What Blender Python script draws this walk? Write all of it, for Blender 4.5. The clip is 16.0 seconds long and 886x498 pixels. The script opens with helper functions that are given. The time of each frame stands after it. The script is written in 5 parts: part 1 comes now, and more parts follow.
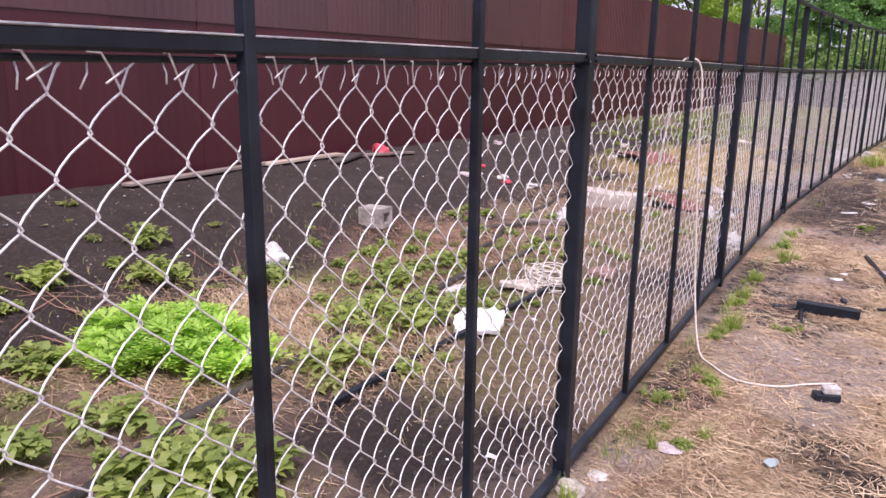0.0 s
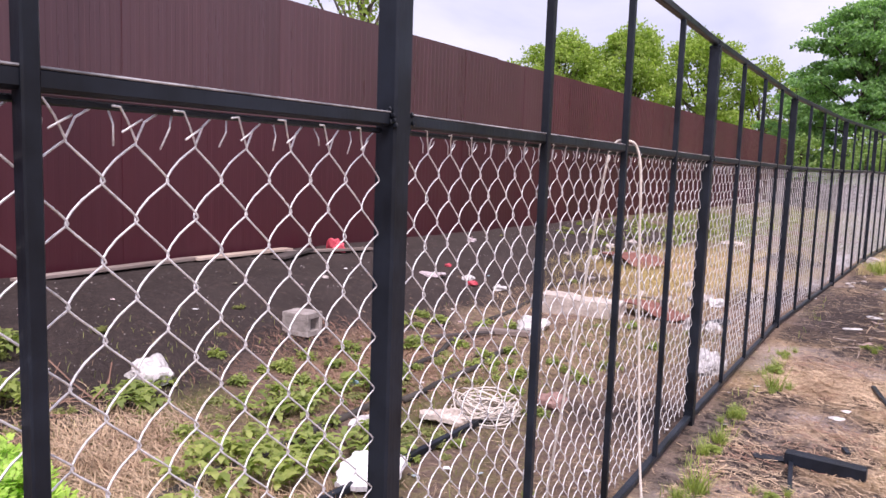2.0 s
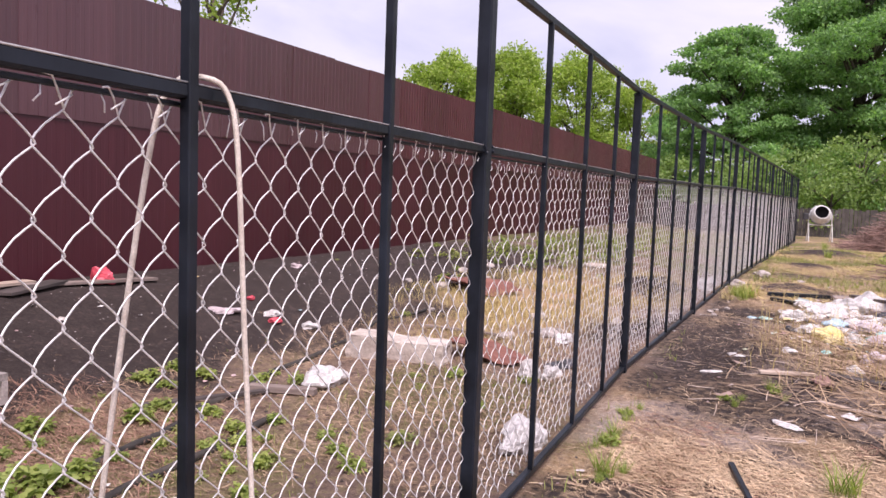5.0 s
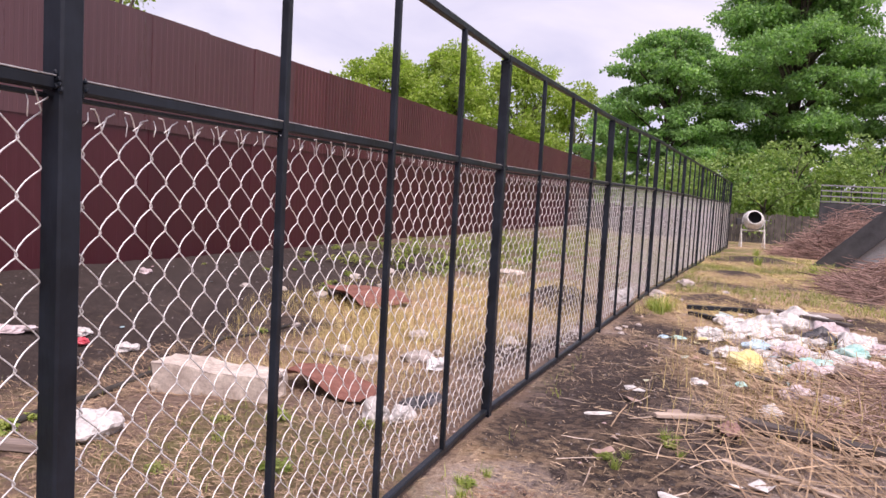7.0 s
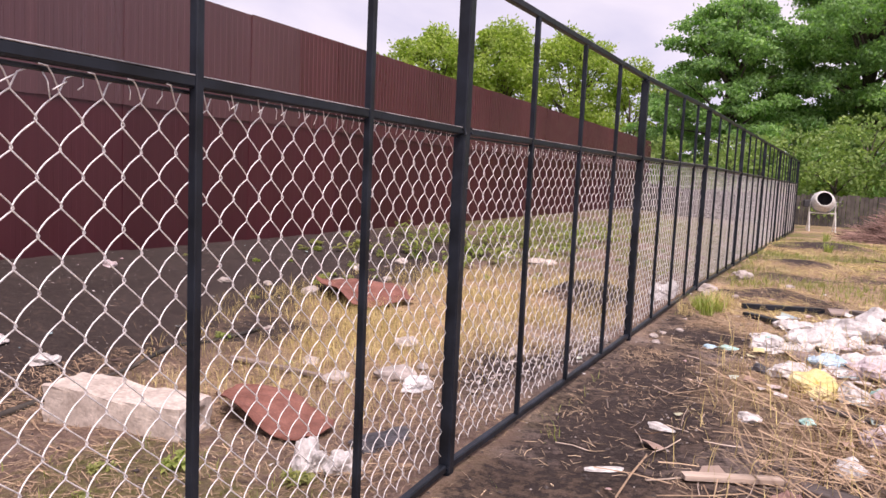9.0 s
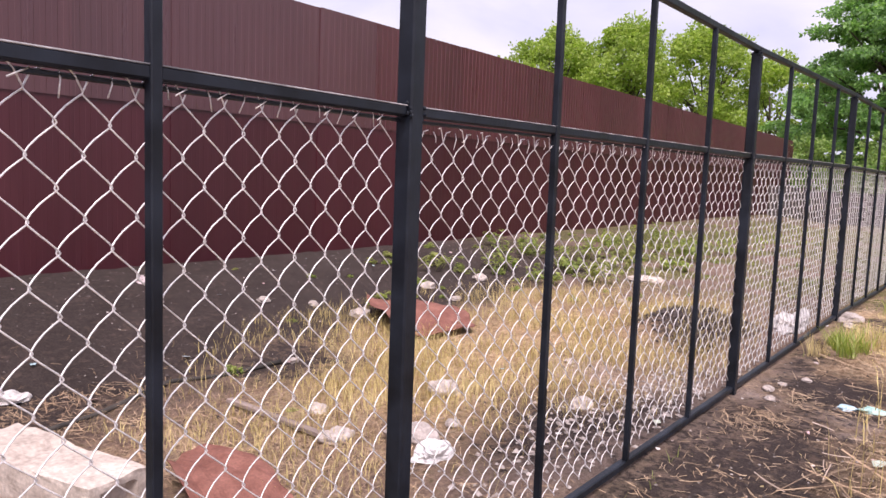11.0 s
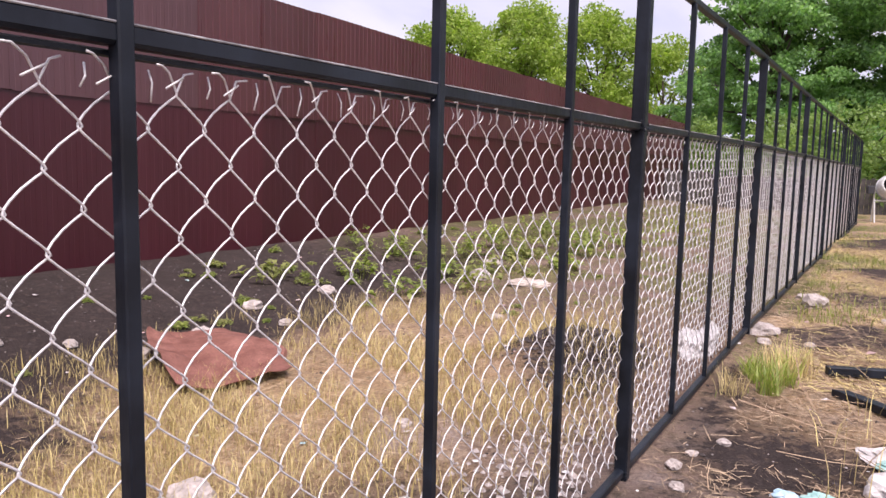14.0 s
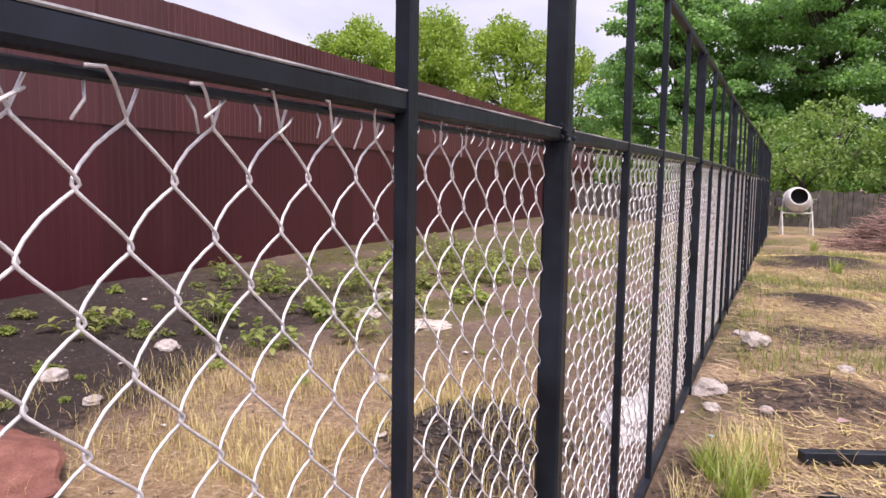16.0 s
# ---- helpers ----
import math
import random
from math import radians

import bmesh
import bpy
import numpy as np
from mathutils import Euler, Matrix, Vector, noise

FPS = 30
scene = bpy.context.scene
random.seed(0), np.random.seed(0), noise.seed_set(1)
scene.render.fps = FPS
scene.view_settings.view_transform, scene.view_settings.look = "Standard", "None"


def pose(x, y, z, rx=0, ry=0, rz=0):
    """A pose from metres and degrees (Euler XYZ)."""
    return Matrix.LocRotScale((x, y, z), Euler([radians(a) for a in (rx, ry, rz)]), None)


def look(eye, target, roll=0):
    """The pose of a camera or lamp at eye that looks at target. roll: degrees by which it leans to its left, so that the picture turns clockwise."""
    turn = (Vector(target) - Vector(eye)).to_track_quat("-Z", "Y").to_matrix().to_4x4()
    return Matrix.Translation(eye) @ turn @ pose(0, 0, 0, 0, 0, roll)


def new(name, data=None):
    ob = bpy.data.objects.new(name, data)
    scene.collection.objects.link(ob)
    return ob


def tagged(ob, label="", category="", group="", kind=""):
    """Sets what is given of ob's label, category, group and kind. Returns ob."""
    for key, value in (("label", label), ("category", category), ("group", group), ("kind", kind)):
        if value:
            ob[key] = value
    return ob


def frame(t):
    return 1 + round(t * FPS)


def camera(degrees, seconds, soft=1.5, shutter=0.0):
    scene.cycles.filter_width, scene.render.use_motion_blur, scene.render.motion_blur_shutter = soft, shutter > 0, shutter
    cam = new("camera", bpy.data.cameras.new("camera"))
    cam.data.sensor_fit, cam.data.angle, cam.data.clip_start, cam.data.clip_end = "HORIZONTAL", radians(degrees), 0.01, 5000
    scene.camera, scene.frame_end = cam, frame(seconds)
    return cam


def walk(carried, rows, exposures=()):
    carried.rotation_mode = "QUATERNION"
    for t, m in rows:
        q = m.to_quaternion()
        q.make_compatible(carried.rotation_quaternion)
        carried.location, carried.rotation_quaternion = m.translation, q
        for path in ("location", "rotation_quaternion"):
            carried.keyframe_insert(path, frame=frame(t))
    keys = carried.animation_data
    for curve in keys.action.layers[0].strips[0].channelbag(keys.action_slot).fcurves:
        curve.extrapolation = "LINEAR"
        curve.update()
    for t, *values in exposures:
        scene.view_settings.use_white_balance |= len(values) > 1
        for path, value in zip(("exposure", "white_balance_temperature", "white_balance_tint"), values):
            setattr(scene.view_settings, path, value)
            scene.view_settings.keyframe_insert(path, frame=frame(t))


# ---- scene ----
cam = camera(61.4, 16.0)
PATH = [
    (0, (1.132, -2.709, 1.477), (0.076, -1.076, 1.01), 0.9),
    (0.5, (1.292, -2.349, 1.473), (0.086, -0.801, 1.091), 0.7),
    (1, (1.323, -2.093, 1.477), (0.088, -0.553, 1.156), 1.4),
    (1.5, (1.157, -1.752, 1.459), (-0.011, -0.147, 1.213), 1.9),
    (2, (1.096, -1.414, 1.421), (-0.006, 0.24, 1.201), 2.0),
    (2.5, (1.166, -1.035, 1.402), (0.073, 0.619, 1.135), 2.6),
    (3, (1.142, -0.763, 1.356), (0.116, 0.921, 1.024), 2.5),
    (3.5, (1.029, -0.379, 1.346), (0.127, 1.371, 0.995), 1.6),
    (4, (1.05, -0.021, 1.335), (0.136, 1.735, 1.052), 1.9),
    (4.5, (1.103, 0.298, 1.353), (0.183, 2.06, 1.132), 2.1),
    (5, (1.05, 0.603, 1.345), (0.188, 2.401, 1.192), 2.2),
    (7.5, (1.271, 2.642, 1.323), (0.54, 4.497, 1.172), 3.2),
    (8, (1.224, 2.978, 1.307), (0.461, 4.818, 1.129), 3.0),
    (8.5, (1.15, 3.391, 1.326), (0.335, 5.208, 1.133), 2.8),
    (9, (1.245, 3.781, 1.32), (0.375, 5.571, 1.123), 2.7),
    (11.5, (1.108, 5.554, 1.37), (-0.093, 7.14, 1.165), 1.6),
    (12, (1.044, 5.868, 1.403), (-0.172, 7.441, 1.188), 0.9),
    (12.5, (1.043, 6.235, 1.379), (-0.193, 7.795, 1.187), 1.0),
    (13, (0.973, 6.529, 1.377), (-0.167, 8.16, 1.182), 1.9),
    (13.5, (0.787, 6.837, 1.369), (-0.226, 8.549, 1.167), 1.6),
    (14, (0.731, 7.155, 1.356), (-0.224, 8.898, 1.135), 1.3),
    (14.5, (0.645, 7.445, 1.361), (-0.266, 9.213, 1.154), 0.6),
    (15, (0.4, 7.872, 1.406), (-0.468, 9.661, 1.199), 0.5),
    (15.5, (0.336, 8.239, 1.39), (-0.477, 10.056, 1.2), 0.3),
    (16, (0.324, 8.643, 1.431), (-0.428, 10.487, 1.247), 0.9),
]
walk(cam, [(t, look(eye, target, roll)) for t, eye, target, roll in PATH], exposures=[(0.0, 0.44, 6250, 26.0), (1.0, 0.50, 6250, 26.0), (3.0, 0.48, 6350, 26.0), (5.0, 0.43, 6500, 26.0), (7.5, 0.42, 6750, 26.0), (8.5, 0.42, 6900, 27.0), (11.5, 0.53, 6600, 24.0), (16.0, 0.48, 6550, 23.0)])

# ---- world, sun, exposure ----
SUN_ELEV, SUN_AZ = 58.0, 140.0
world = bpy.data.worlds.new("overcast_sky")
scene.world = world
world.use_nodes = True
wn, wl = world.node_tree.nodes, world.node_tree.links
wn.clear()
w_out = wn.new("ShaderNodeOutputWorld")
w_bg = wn.new("ShaderNodeBackground")
w_bg.inputs["Strength"].default_value = 0.12
w_sky = wn.new("ShaderNodeTexSky")
w_sky.sky_type = "NISHITA"
w_sky.sun_disc = False
w_sky.sun_elevation = radians(SUN_ELEV)
w_sky.sun_rotation = radians(SUN_AZ)
w_co = wn.new("ShaderNodeTexCoord")
w_map = wn.new("ShaderNodeMapping")
w_map.inputs["Scale"].default_value = (1.0, 1.0, 2.6)
w_noise = wn.new("ShaderNodeTexNoise")
w_noise.inputs["Scale"].default_value = 3.2
w_noise.inputs["Detail"].default_value = 6.0
w_noise.inputs["Distortion"].default_value = 0.4
w_ramp = wn.new("ShaderNodeValToRGB")
w_ramp.color_ramp.elements[0].position = 0.36
w_ramp.color_ramp.elements[0].color = (4.3, 4.5, 5.6, 1)
w_ramp.color_ramp.elements[1].position = 0.62
w_ramp.color_ramp.elements[1].color = (6.2, 6.2, 6.7, 1)
w_mix = wn.new("ShaderNodeMixRGB")
w_mix.inputs["Fac"].default_value = 0.9
wl.new(w_co.outputs["Generated"], w_map.inputs["Vector"])
wl.new(w_map.outputs["Vector"], w_noise.inputs["Vector"])
wl.new(w_noise.outputs["Fac"], w_ramp.inputs["Fac"])
wl.new(w_sky.outputs["Color"], w_mix.inputs["Color1"])
wl.new(w_ramp.outputs["Color"], w_mix.inputs["Color2"])
wl.new(w_mix.outputs["Color"], w_bg.inputs["Color"])
wl.new(w_bg.outputs["Background"], w_out.inputs["Surface"])

sun = new("sun", bpy.data.lights.new("sun", "SUN"))
sun.data.energy = 3.2
sun.data.angle = radians(26)
sun.data.color = (1.0, 0.95, 0.88)
s_az, s_el = radians(SUN_AZ), radians(SUN_ELEV)
sun.matrix_world = look((math.sin(s_az) * math.cos(s_el) * 50, math.cos(s_az) * math.cos(s_el) * 50, math.sin(s_el) * 50), (0, 0, 0))

rng = np.random.RandomState(7)


# ---- materials ----
def mat_new(name, rough=0.6, metal=0.0, spec=0.5):
    m = bpy.data.materials.new(name)
    m.use_nodes = True
    b = m.node_tree.nodes["Principled BSDF"]
    b.inputs["Roughness"].default_value = rough
    b.inputs["Metallic"].default_value = metal
    b.inputs["Specular IOR Level"].default_value = spec
    return m, m.node_tree.nodes, m.node_tree.links, b


def add_noise(n, l, scale, detail=6.0, rough=0.6, stretch=None, coords="Object"):
    tc = n.new("ShaderNodeTexCoord")
    mp = n.new("ShaderNodeMapping")
    if stretch:
        mp.inputs["Scale"].default_value = stretch
    nz = n.new("ShaderNodeTexNoise")
    nz.inputs["Scale"].default_value = scale
    nz.inputs["Detail"].default_value = detail
    nz.inputs["Roughness"].default_value = rough
    if coords == "World":
        gp = n.new("ShaderNodeNewGeometry")
        l.new(gp.outputs["Position"], mp.inputs["Vector"])
    else:
        l.new(tc.outputs[coords], mp.inputs["Vector"])
    l.new(mp.outputs["Vector"], nz.inputs["Vector"])
    return nz.outputs["Fac"]


def ramp(n, l, fac, stops):
    r = n.new("ShaderNodeValToRGB")
    e = r.color_ramp.elements
    while len(e) < len(stops):
        e.new(0.5)
    for k, (p, c) in enumerate(stops):
        e[k].position = p
        e[k].color = (*c, 1) if len(c) == 3 else c
    l.new(fac, r.inputs["Fac"])
    return r.outputs["Color"]


def mixc(n, l, fac, a, b, mode="MIX"):
    x = n.new("ShaderNodeMixRGB")
    x.blend_type = mode
    for sock, v in ((x.inputs["Fac"], fac), (x.inputs["Color1"], a), (x.inputs["Color2"], b)):
        if isinstance(v, (int, float)):
            sock.default_value = v
        elif isinstance(v, tuple):
            sock.default_value = (*v, 1)
        else:
            l.new(v, sock)
    return x.outputs["Color"]


def bump(n, l, b, height, strength=0.3, dist=0.01):
    bp = n.new("ShaderNodeBump")
    bp.inputs["Strength"].default_value = strength
    bp.inputs["Distance"].default_value = dist
    l.new(height, bp.inputs["Height"])
    l.new(bp.outputs["Normal"], b.inputs["Normal"])


def simple(name, c1, c2, scale=8.0, rough=0.6, metal=0.0, bstr=0.3, bdist=0.005, fine=90.0, island=0.0, coords="Object", spec=0.5, stretch=None):
    """Two tones by a coarse noise, a finer grain over them and a bump; island: how far loose pieces differ."""
    m, n, l, b = mat_new(name, rough, metal, spec)
    big = add_noise(n, l, scale, coords=coords, stretch=stretch)
    sm = add_noise(n, l, fine, coords=coords, stretch=stretch)
    col = ramp(n, l, big, [(0.33, c1), (0.67, c2)])
    grain = ramp(n, l, sm, [(0.3, (0.72, 0.72, 0.72)), (0.7, (1.18, 1.18, 1.18))])
    col = mixc(n, l, 1.0, col, grain, "MULTIPLY")
    if island:
        g = n.new("ShaderNodeNewGeometry")
        oi = n.new("ShaderNodeObjectInfo")
        v = ramp(n, l, g.outputs["Random Per Island"], [(0.0, (1 - island,) * 3), (1.0, (1 + island,) * 3)])
        v2 = ramp(n, l, oi.outputs["Random"], [(0.0, (1 - island / 2,) * 3), (1.0, (1 + island / 2,) * 3)])
        col = mixc(n, l, 1.0, mixc(n, l, 1.0, col, v, "MULTIPLY"), v2, "MULTIPLY")
    l.new(col, b.inputs["Base Color"])
    if bstr:
        bump(n, l, b, sm, bstr, bdist)
    return m


def leaf_mat(name, c1, c2, trans=0.35):
    m, n, l, b = mat_new(name, 0.5)
    g = n.new("ShaderNodeNewGeometry")
    col = ramp(n, l, g.outputs["Random Per Island"], [(0.0, c1), (1.0, c2)])
    big = add_noise(n, l, 0.6, coords="World")
    col = mixc(n, l, 1.0, col, ramp(n, l, big, [(0.3, (0.7, 0.75, 0.7)), (0.7, (1.2, 1.15, 1.1))]), "MULTIPLY")
    l.new(col, b.inputs["Base Color"])
    t = n.new("ShaderNodeBsdfTranslucent")
    l.new(mixc(n, l, 1.0, col, (1.3, 1.5, 0.7), "MULTIPLY"), t.inputs["Color"])
    mx = n.new("ShaderNodeMixShader")
    mx.inputs["Fac"].default_value = trans
    l.new(b.outputs["BSDF"], mx.inputs[1])
    l.new(t.outputs["BSDF"], mx.inputs[2])
    l.new(mx.outputs["Shader"], n["Material Output"].inputs["Surface"])
    return m


def black_paint():
    m, n, l, b = mat_new("black_paint", 0.38, 0.0, 0.3)
    big = add_noise(n, l, 5.0, coords="World")
    sm = add_noise(n, l, 140.0, coords="World", stretch=(1, 1, 0.15))
    col = ramp(n, l, big, [(0.35, (0.004, 0.0055, 0.009)), (0.7, (0.018, 0.024, 0.037))])
    scuff = ramp(n, l, add_noise(n, l, 9.0, 8.0, 0.75, coords="World"), [(0.66, (0, 0, 0)), (0.74, (1, 1, 1))])
    col = mixc(n, l, scuff, col, (0.045, 0.055, 0.072))
    l.new(col, b.inputs["Base Color"])
    rr = ramp(n, l, sm, [(0.3, (0.3, 0.3, 0.3)), (0.7, (0.55, 0.55, 0.55))])
    l.new(rr, b.inputs["Roughness"])
    bump(n, l, b, sm, 0.15, 0.002)
    return m


def wall_paint(name, c1, c2, spec, rough):
    """Sheet paint with rain streaks, chalking and slight differences from sheet to sheet."""
    m, n, l, b = mat_new(name, rough, 0.0, spec)
    big = add_noise(n, l, 0.8, coords="World", stretch=(1, 1, 0.25))
    streak = add_noise(n, l, 7.0, 5.0, 0.65, coords="World", stretch=(1, 1, 0.06))
    sm = add_noise(n, l, 60.0, coords="World")
    col = ramp(n, l, big, [(0.3, c1), (0.7, c2)])
    col = mixc(n, l, ramp(n, l, streak, [(0.55, (0, 0, 0)), (0.85, (0.3, 0.3, 0.3))]), col, tuple(v * 1.5 + 0.012 for v in c2))
    oi = n.new("ShaderNodeObjectInfo")
    col = mixc(n, l, 1.0, col, ramp(n, l, oi.outputs["Random"], [(0, (0.88, 0.88, 0.88)), (1, (1.14, 1.14, 1.14))]), "MULTIPLY")
    l.new(col, b.inputs["Base Color"])
    l.new(ramp(n, l, streak, [(0.3, (rough - 0.05,) * 3), (0.75, (rough + 0.14,) * 3)]), b.inputs["Roughness"])
    bump(n, l, b, sm, 0.04, 0.002)
    return m


def ground_mat():
    m, n, l, b = mat_new("soil_and_straw", 0.95, 0.0, 0.15)
    at = n.new("ShaderNodeAttribute")
    at.attribute_name = "cover"
    sep = n.new("ShaderNodeSeparateColor")
    l.new(at.outputs["Color"], sep.inputs["Color"])
    c_big = add_noise(n, l, 2.3, 7.0, 0.65, coords="World")
    c_mid = add_noise(n, l, 14.0, 8.0, 0.7, coords="World")
    c_fine = add_noise(n, l, 85.0, 8.0, 0.75, coords="World")
    fib1 = add_noise(n, l, 30.0, 5.0, 0.6, coords="World", stretch=(1, 0.12, 1))
    fib2 = add_noise(n, l, 30.0, 5.0, 0.6, coords="World", stretch=(0.15, 1, 1))
    soil = ramp(n, l, c_mid, [(0.25, (0.13, 0.092, 0.080)), (0.5, (0.285, 0.198, 0.162)), (0.78, (0.47, 0.36, 0.325))])
    dark = ramp(n, l, c_fine, [(0.25, (0.040, 0.031, 0.031)), (0.6, (0.086, 0.066, 0.062)), (0.85, (0.22, 0.18, 0.165))])
    straw = ramp(n, l, mixc(n, l, 0.5, fib1, fib2), [(0.3, (0.27, 0.165, 0.095)), (0.5, (0.55, 0.38, 0.225)), (0.68, (0.76, 0.60, 0.42))])
    green = ramp(n, l, c_mid, [(0.28, (0.09, 0.085, 0.04)), (0.55, (0.19, 0.185, 0.07)), (0.8, (0.32, 0.29, 0.13))])
    edge = ramp(n, l, c_mid, [(0.3, (0, 0, 0)), (0.7, (1, 1, 1))])

    def mask(ch):
        a = n.new("ShaderNodeMath")
        a.operation = "ADD"
        l.new(sep.outputs[ch], a.inputs[0])
        l.new(edge, a.inputs[1])
        r = n.new("ShaderNodeMapRange")
        r.inputs["From Min"].default_value = 0.62
        r.inputs["From Max"].default_value = 1.38
        l.new(a.outputs[0], r.inputs["Value"])
        return r.outputs["Result"]

    pale = n.new("ShaderNodeMath")
    pale.operation = "MULTIPLY"
    l.new(at.outputs["Alpha"], pale.inputs[0])
    l.new(edge, pale.inputs[1])
    col = mixc(n, l, mask("Blue"), soil, straw)
    col = mixc(n, l, mask("Green"), col, green)
    col = mixc(n, l, pale.outputs[0], col, (0.56, 0.455, 0.42))
    col = mixc(n, l, mask("Red"), col, dark)
    col = mixc(n, l, 1.0, col, ramp(n, l, c_big, [(0.3, (0.8, 0.8, 0.8)), (0.7, (1.15, 1.15, 1.15))]), "MULTIPLY")
    mott = ramp(n, l, add_noise(n, l, 38.0, 10.0, 0.8, coords="World"), [(0.32, (0.62, 0.60, 0.58)), (0.5, (1.02, 1.02, 1.02)), (0.68, (1.4, 1.38, 1.35))])
    col = mixc(n, l, 1.0, col, mott, "MULTIPLY")
    crumb = ramp(n, l, add_noise(n, l, 210.0, 4.0, 0.6, coords="World"), [(0.3, (0.7, 0.7, 0.7)), (0.62, (1.05, 1.05, 1.05)), (0.74, (1.6, 1.55, 1.5))])
    col = mixc(n, l, 1.0, col, crumb, "MULTIPLY")
    l.new(col, b.inputs["Base Color"])
    bump(n, l, b, c_fine, 1.0, 0.03)
    return m


def scrap_mat():
    m, n, l, b = mat_new("rubbish_scraps", 0.6)
    g = n.new("ShaderNodeNewGeometry")
    col = ramp(n, l, g.outputs["Random Per Island"], [(0.0, (0.7, 0.68, 0.68)), (0.35, (0.62, 0.58, 0.57)), (0.55, (0.55, 0.36, 0.38)), (0.7, (0.32, 0.22, 0.17)), (0.82, (0.30, 0.48, 0.55)), (0.92, (0.62, 0.50, 0.22)), (1.0, (0.06, 0.06, 0.065))])
    l.new(col, b.inputs["Base Color"])
    return m


M_BLACK = black_paint()
M_WALL = wall_paint("maroon_sheet_paint", (0.048, 0.0085, 0.0145), (0.068, 0.013, 0.020), 0.45, 0.34)
M_WALL_FADED = wall_paint("faded_maroon_paint", (0.070, 0.025, 0.031), (0.098, 0.039, 0.046), 0.65, 0.3)
M_WALL_UPPER = wall_paint("upper_maroon_paint", (0.066, 0.0165, 0.021), (0.096, 0.028, 0.033), 0.6, 0.3)
M_GROUND = ground_mat()
M_WIRE = simple("galvanised_wire", (0.74, 0.72, 0.73), (0.86, 0.84, 0.85), 30, 0.42, 0.2, 0.1, 0.001)
# M_EDGE: pale mottled tone for the highlight line on the middle rails
M_EDGE = simple("edge_highlight_steel", (0.12, 0.12, 0.13), (0.55, 0.53, 0.54), 7, 0.45, 0.2, 0.1, 0.001, 60, 0, "World")
M_WELD = simple("weld_soot", (0.012, 0.012, 0.013), (0.05, 0.05, 0.055), 40, 0.45, 0.3, 0.8, 0.004)
M_STRAW = simple("dry_straw", (0.36, 0.245, 0.155), (0.60, 0.45, 0.305), 3, 0.8, 0, 0.0, 0.001, 60, 0.35, "World")
M_DRY = simple("dry_grass", (0.46, 0.36, 0.13), (0.68, 0.56, 0.27), 2, 0.8, 0, 0.0, 0.001, 60, 0.3, "World")
M_PIPE = simple("dusty_black_pipe", (0.022, 0.021, 0.021), (0.085, 0.072, 0.062), 4, 0.7, 0, 0.3, 0.003, 60, 0, "World", 0.3)
M_STALK = simple("brown_stalks", (0.25, 0.16, 0.10), (0.50, 0.36, 0.24), 3, 0.8, 0, 0.0, 0.001, 60, 0.4, "World")
M_NEEDLE = simple("dry_needles", (0.22, 0.115, 0.08), (0.42, 0.25, 0.18), 3, 0.85, 0, 0.0, 0.001, 60, 0.4, "World")
M_TWIG = simple("dead_twigs", (0.24, 0.15, 0.125), (0.48, 0.34, 0.29), 2, 0.85, 0, 0.3, 0.002, 60, 0.4, "World")
M_BRUSH = simple("cut_brush", (0.13, 0.078, 0.066), (0.36, 0.235, 0.20), 2, 0.9, 0, 0.3, 0.002, 60, 0.45, "World")
M_LEAF_LIGHT = leaf_mat("light_leaves", (0.20, 0.30, 0.05), (0.42, 0.52, 0.13), 0.45)
M_LEAF_DARK = leaf_mat("dark_leaves", (0.125, 0.245, 0.11), (0.33, 0.53, 0.21), 0.48)
M_LEAF_BUSH = leaf_mat("bush_leaves", (0.14, 0.235, 0.07), (0.34, 0.46, 0.16), 0.42)
M_WEED = leaf_mat("weed_leaves", (0.19, 0.26, 0.06), (0.42, 0.47, 0.15), 0.4)
M_HERB = leaf_mat("herb_leaves", (0.30, 0.48, 0.07), (0.60, 0.78, 0.20), 0.45)
M_WEED_OLIVE = leaf_mat("olive_weed_leaves", (0.19, 0.22, 0.07), (0.42, 0.43, 0.17), 0.4)
M_BARK = simple("bark", (0.07, 0.055, 0.045), (0.17, 0.14, 0.115), 5, 0.9, 0, 0.8, 0.03, 40, 0, "Object", 0.3, (1, 1, 0.2))
M_CONC = simple("old_concrete", (0.38, 0.315, 0.275), (0.66, 0.575, 0.515), 5, 0.9, 0, 0.5, 0.006, 38)
M_STONE = simple("pale_stone", (0.27, 0.235, 0.215), (0.52, 0.455, 0.43), 9, 0.85, 0, 0.7, 0.008, 60, 0.25)
M_RUST = simple("rusty_sheet", (0.17, 0.062, 0.045), (0.30, 0.13, 0.10), 7, 0.75, 0.1, 0.5, 0.003, 80)
M_FOAM = simple("white_foam", (0.66, 0.65, 0.66), (0.84, 0.83, 0.83), 8, 0.75, 0, 0.4, 0.004, 80)
M_BAG = simple("white_plastic_film", (0.40, 0.375, 0.365), (0.70, 0.665, 0.655), 8, 0.45, 0, 0.6, 0.01, 35, 0.1)
M_BAG_PINK = simple("pink_plastic_film", (0.46, 0.37, 0.39), (0.66, 0.56, 0.58), 8, 0.45, 0, 0.6, 0.01, 35)
M_BAG_BLUE = simple("blue_plastic_film", (0.32, 0.52, 0.66), (0.55, 0.70, 0.80), 8, 0.45, 0, 0.6, 0.01, 35)
M_BAG_YELLOW = simple("yellow_plastic_film", (0.66, 0.52, 0.16), (0.82, 0.72, 0.40), 6, 0.5, 0, 0.6, 0.01, 35)
M_BAG_TEAL = simple("teal_plastic_film", (0.25, 0.50, 0.47), (0.50, 0.72, 0.68), 6, 0.5, 0, 0.6, 0.01, 35)
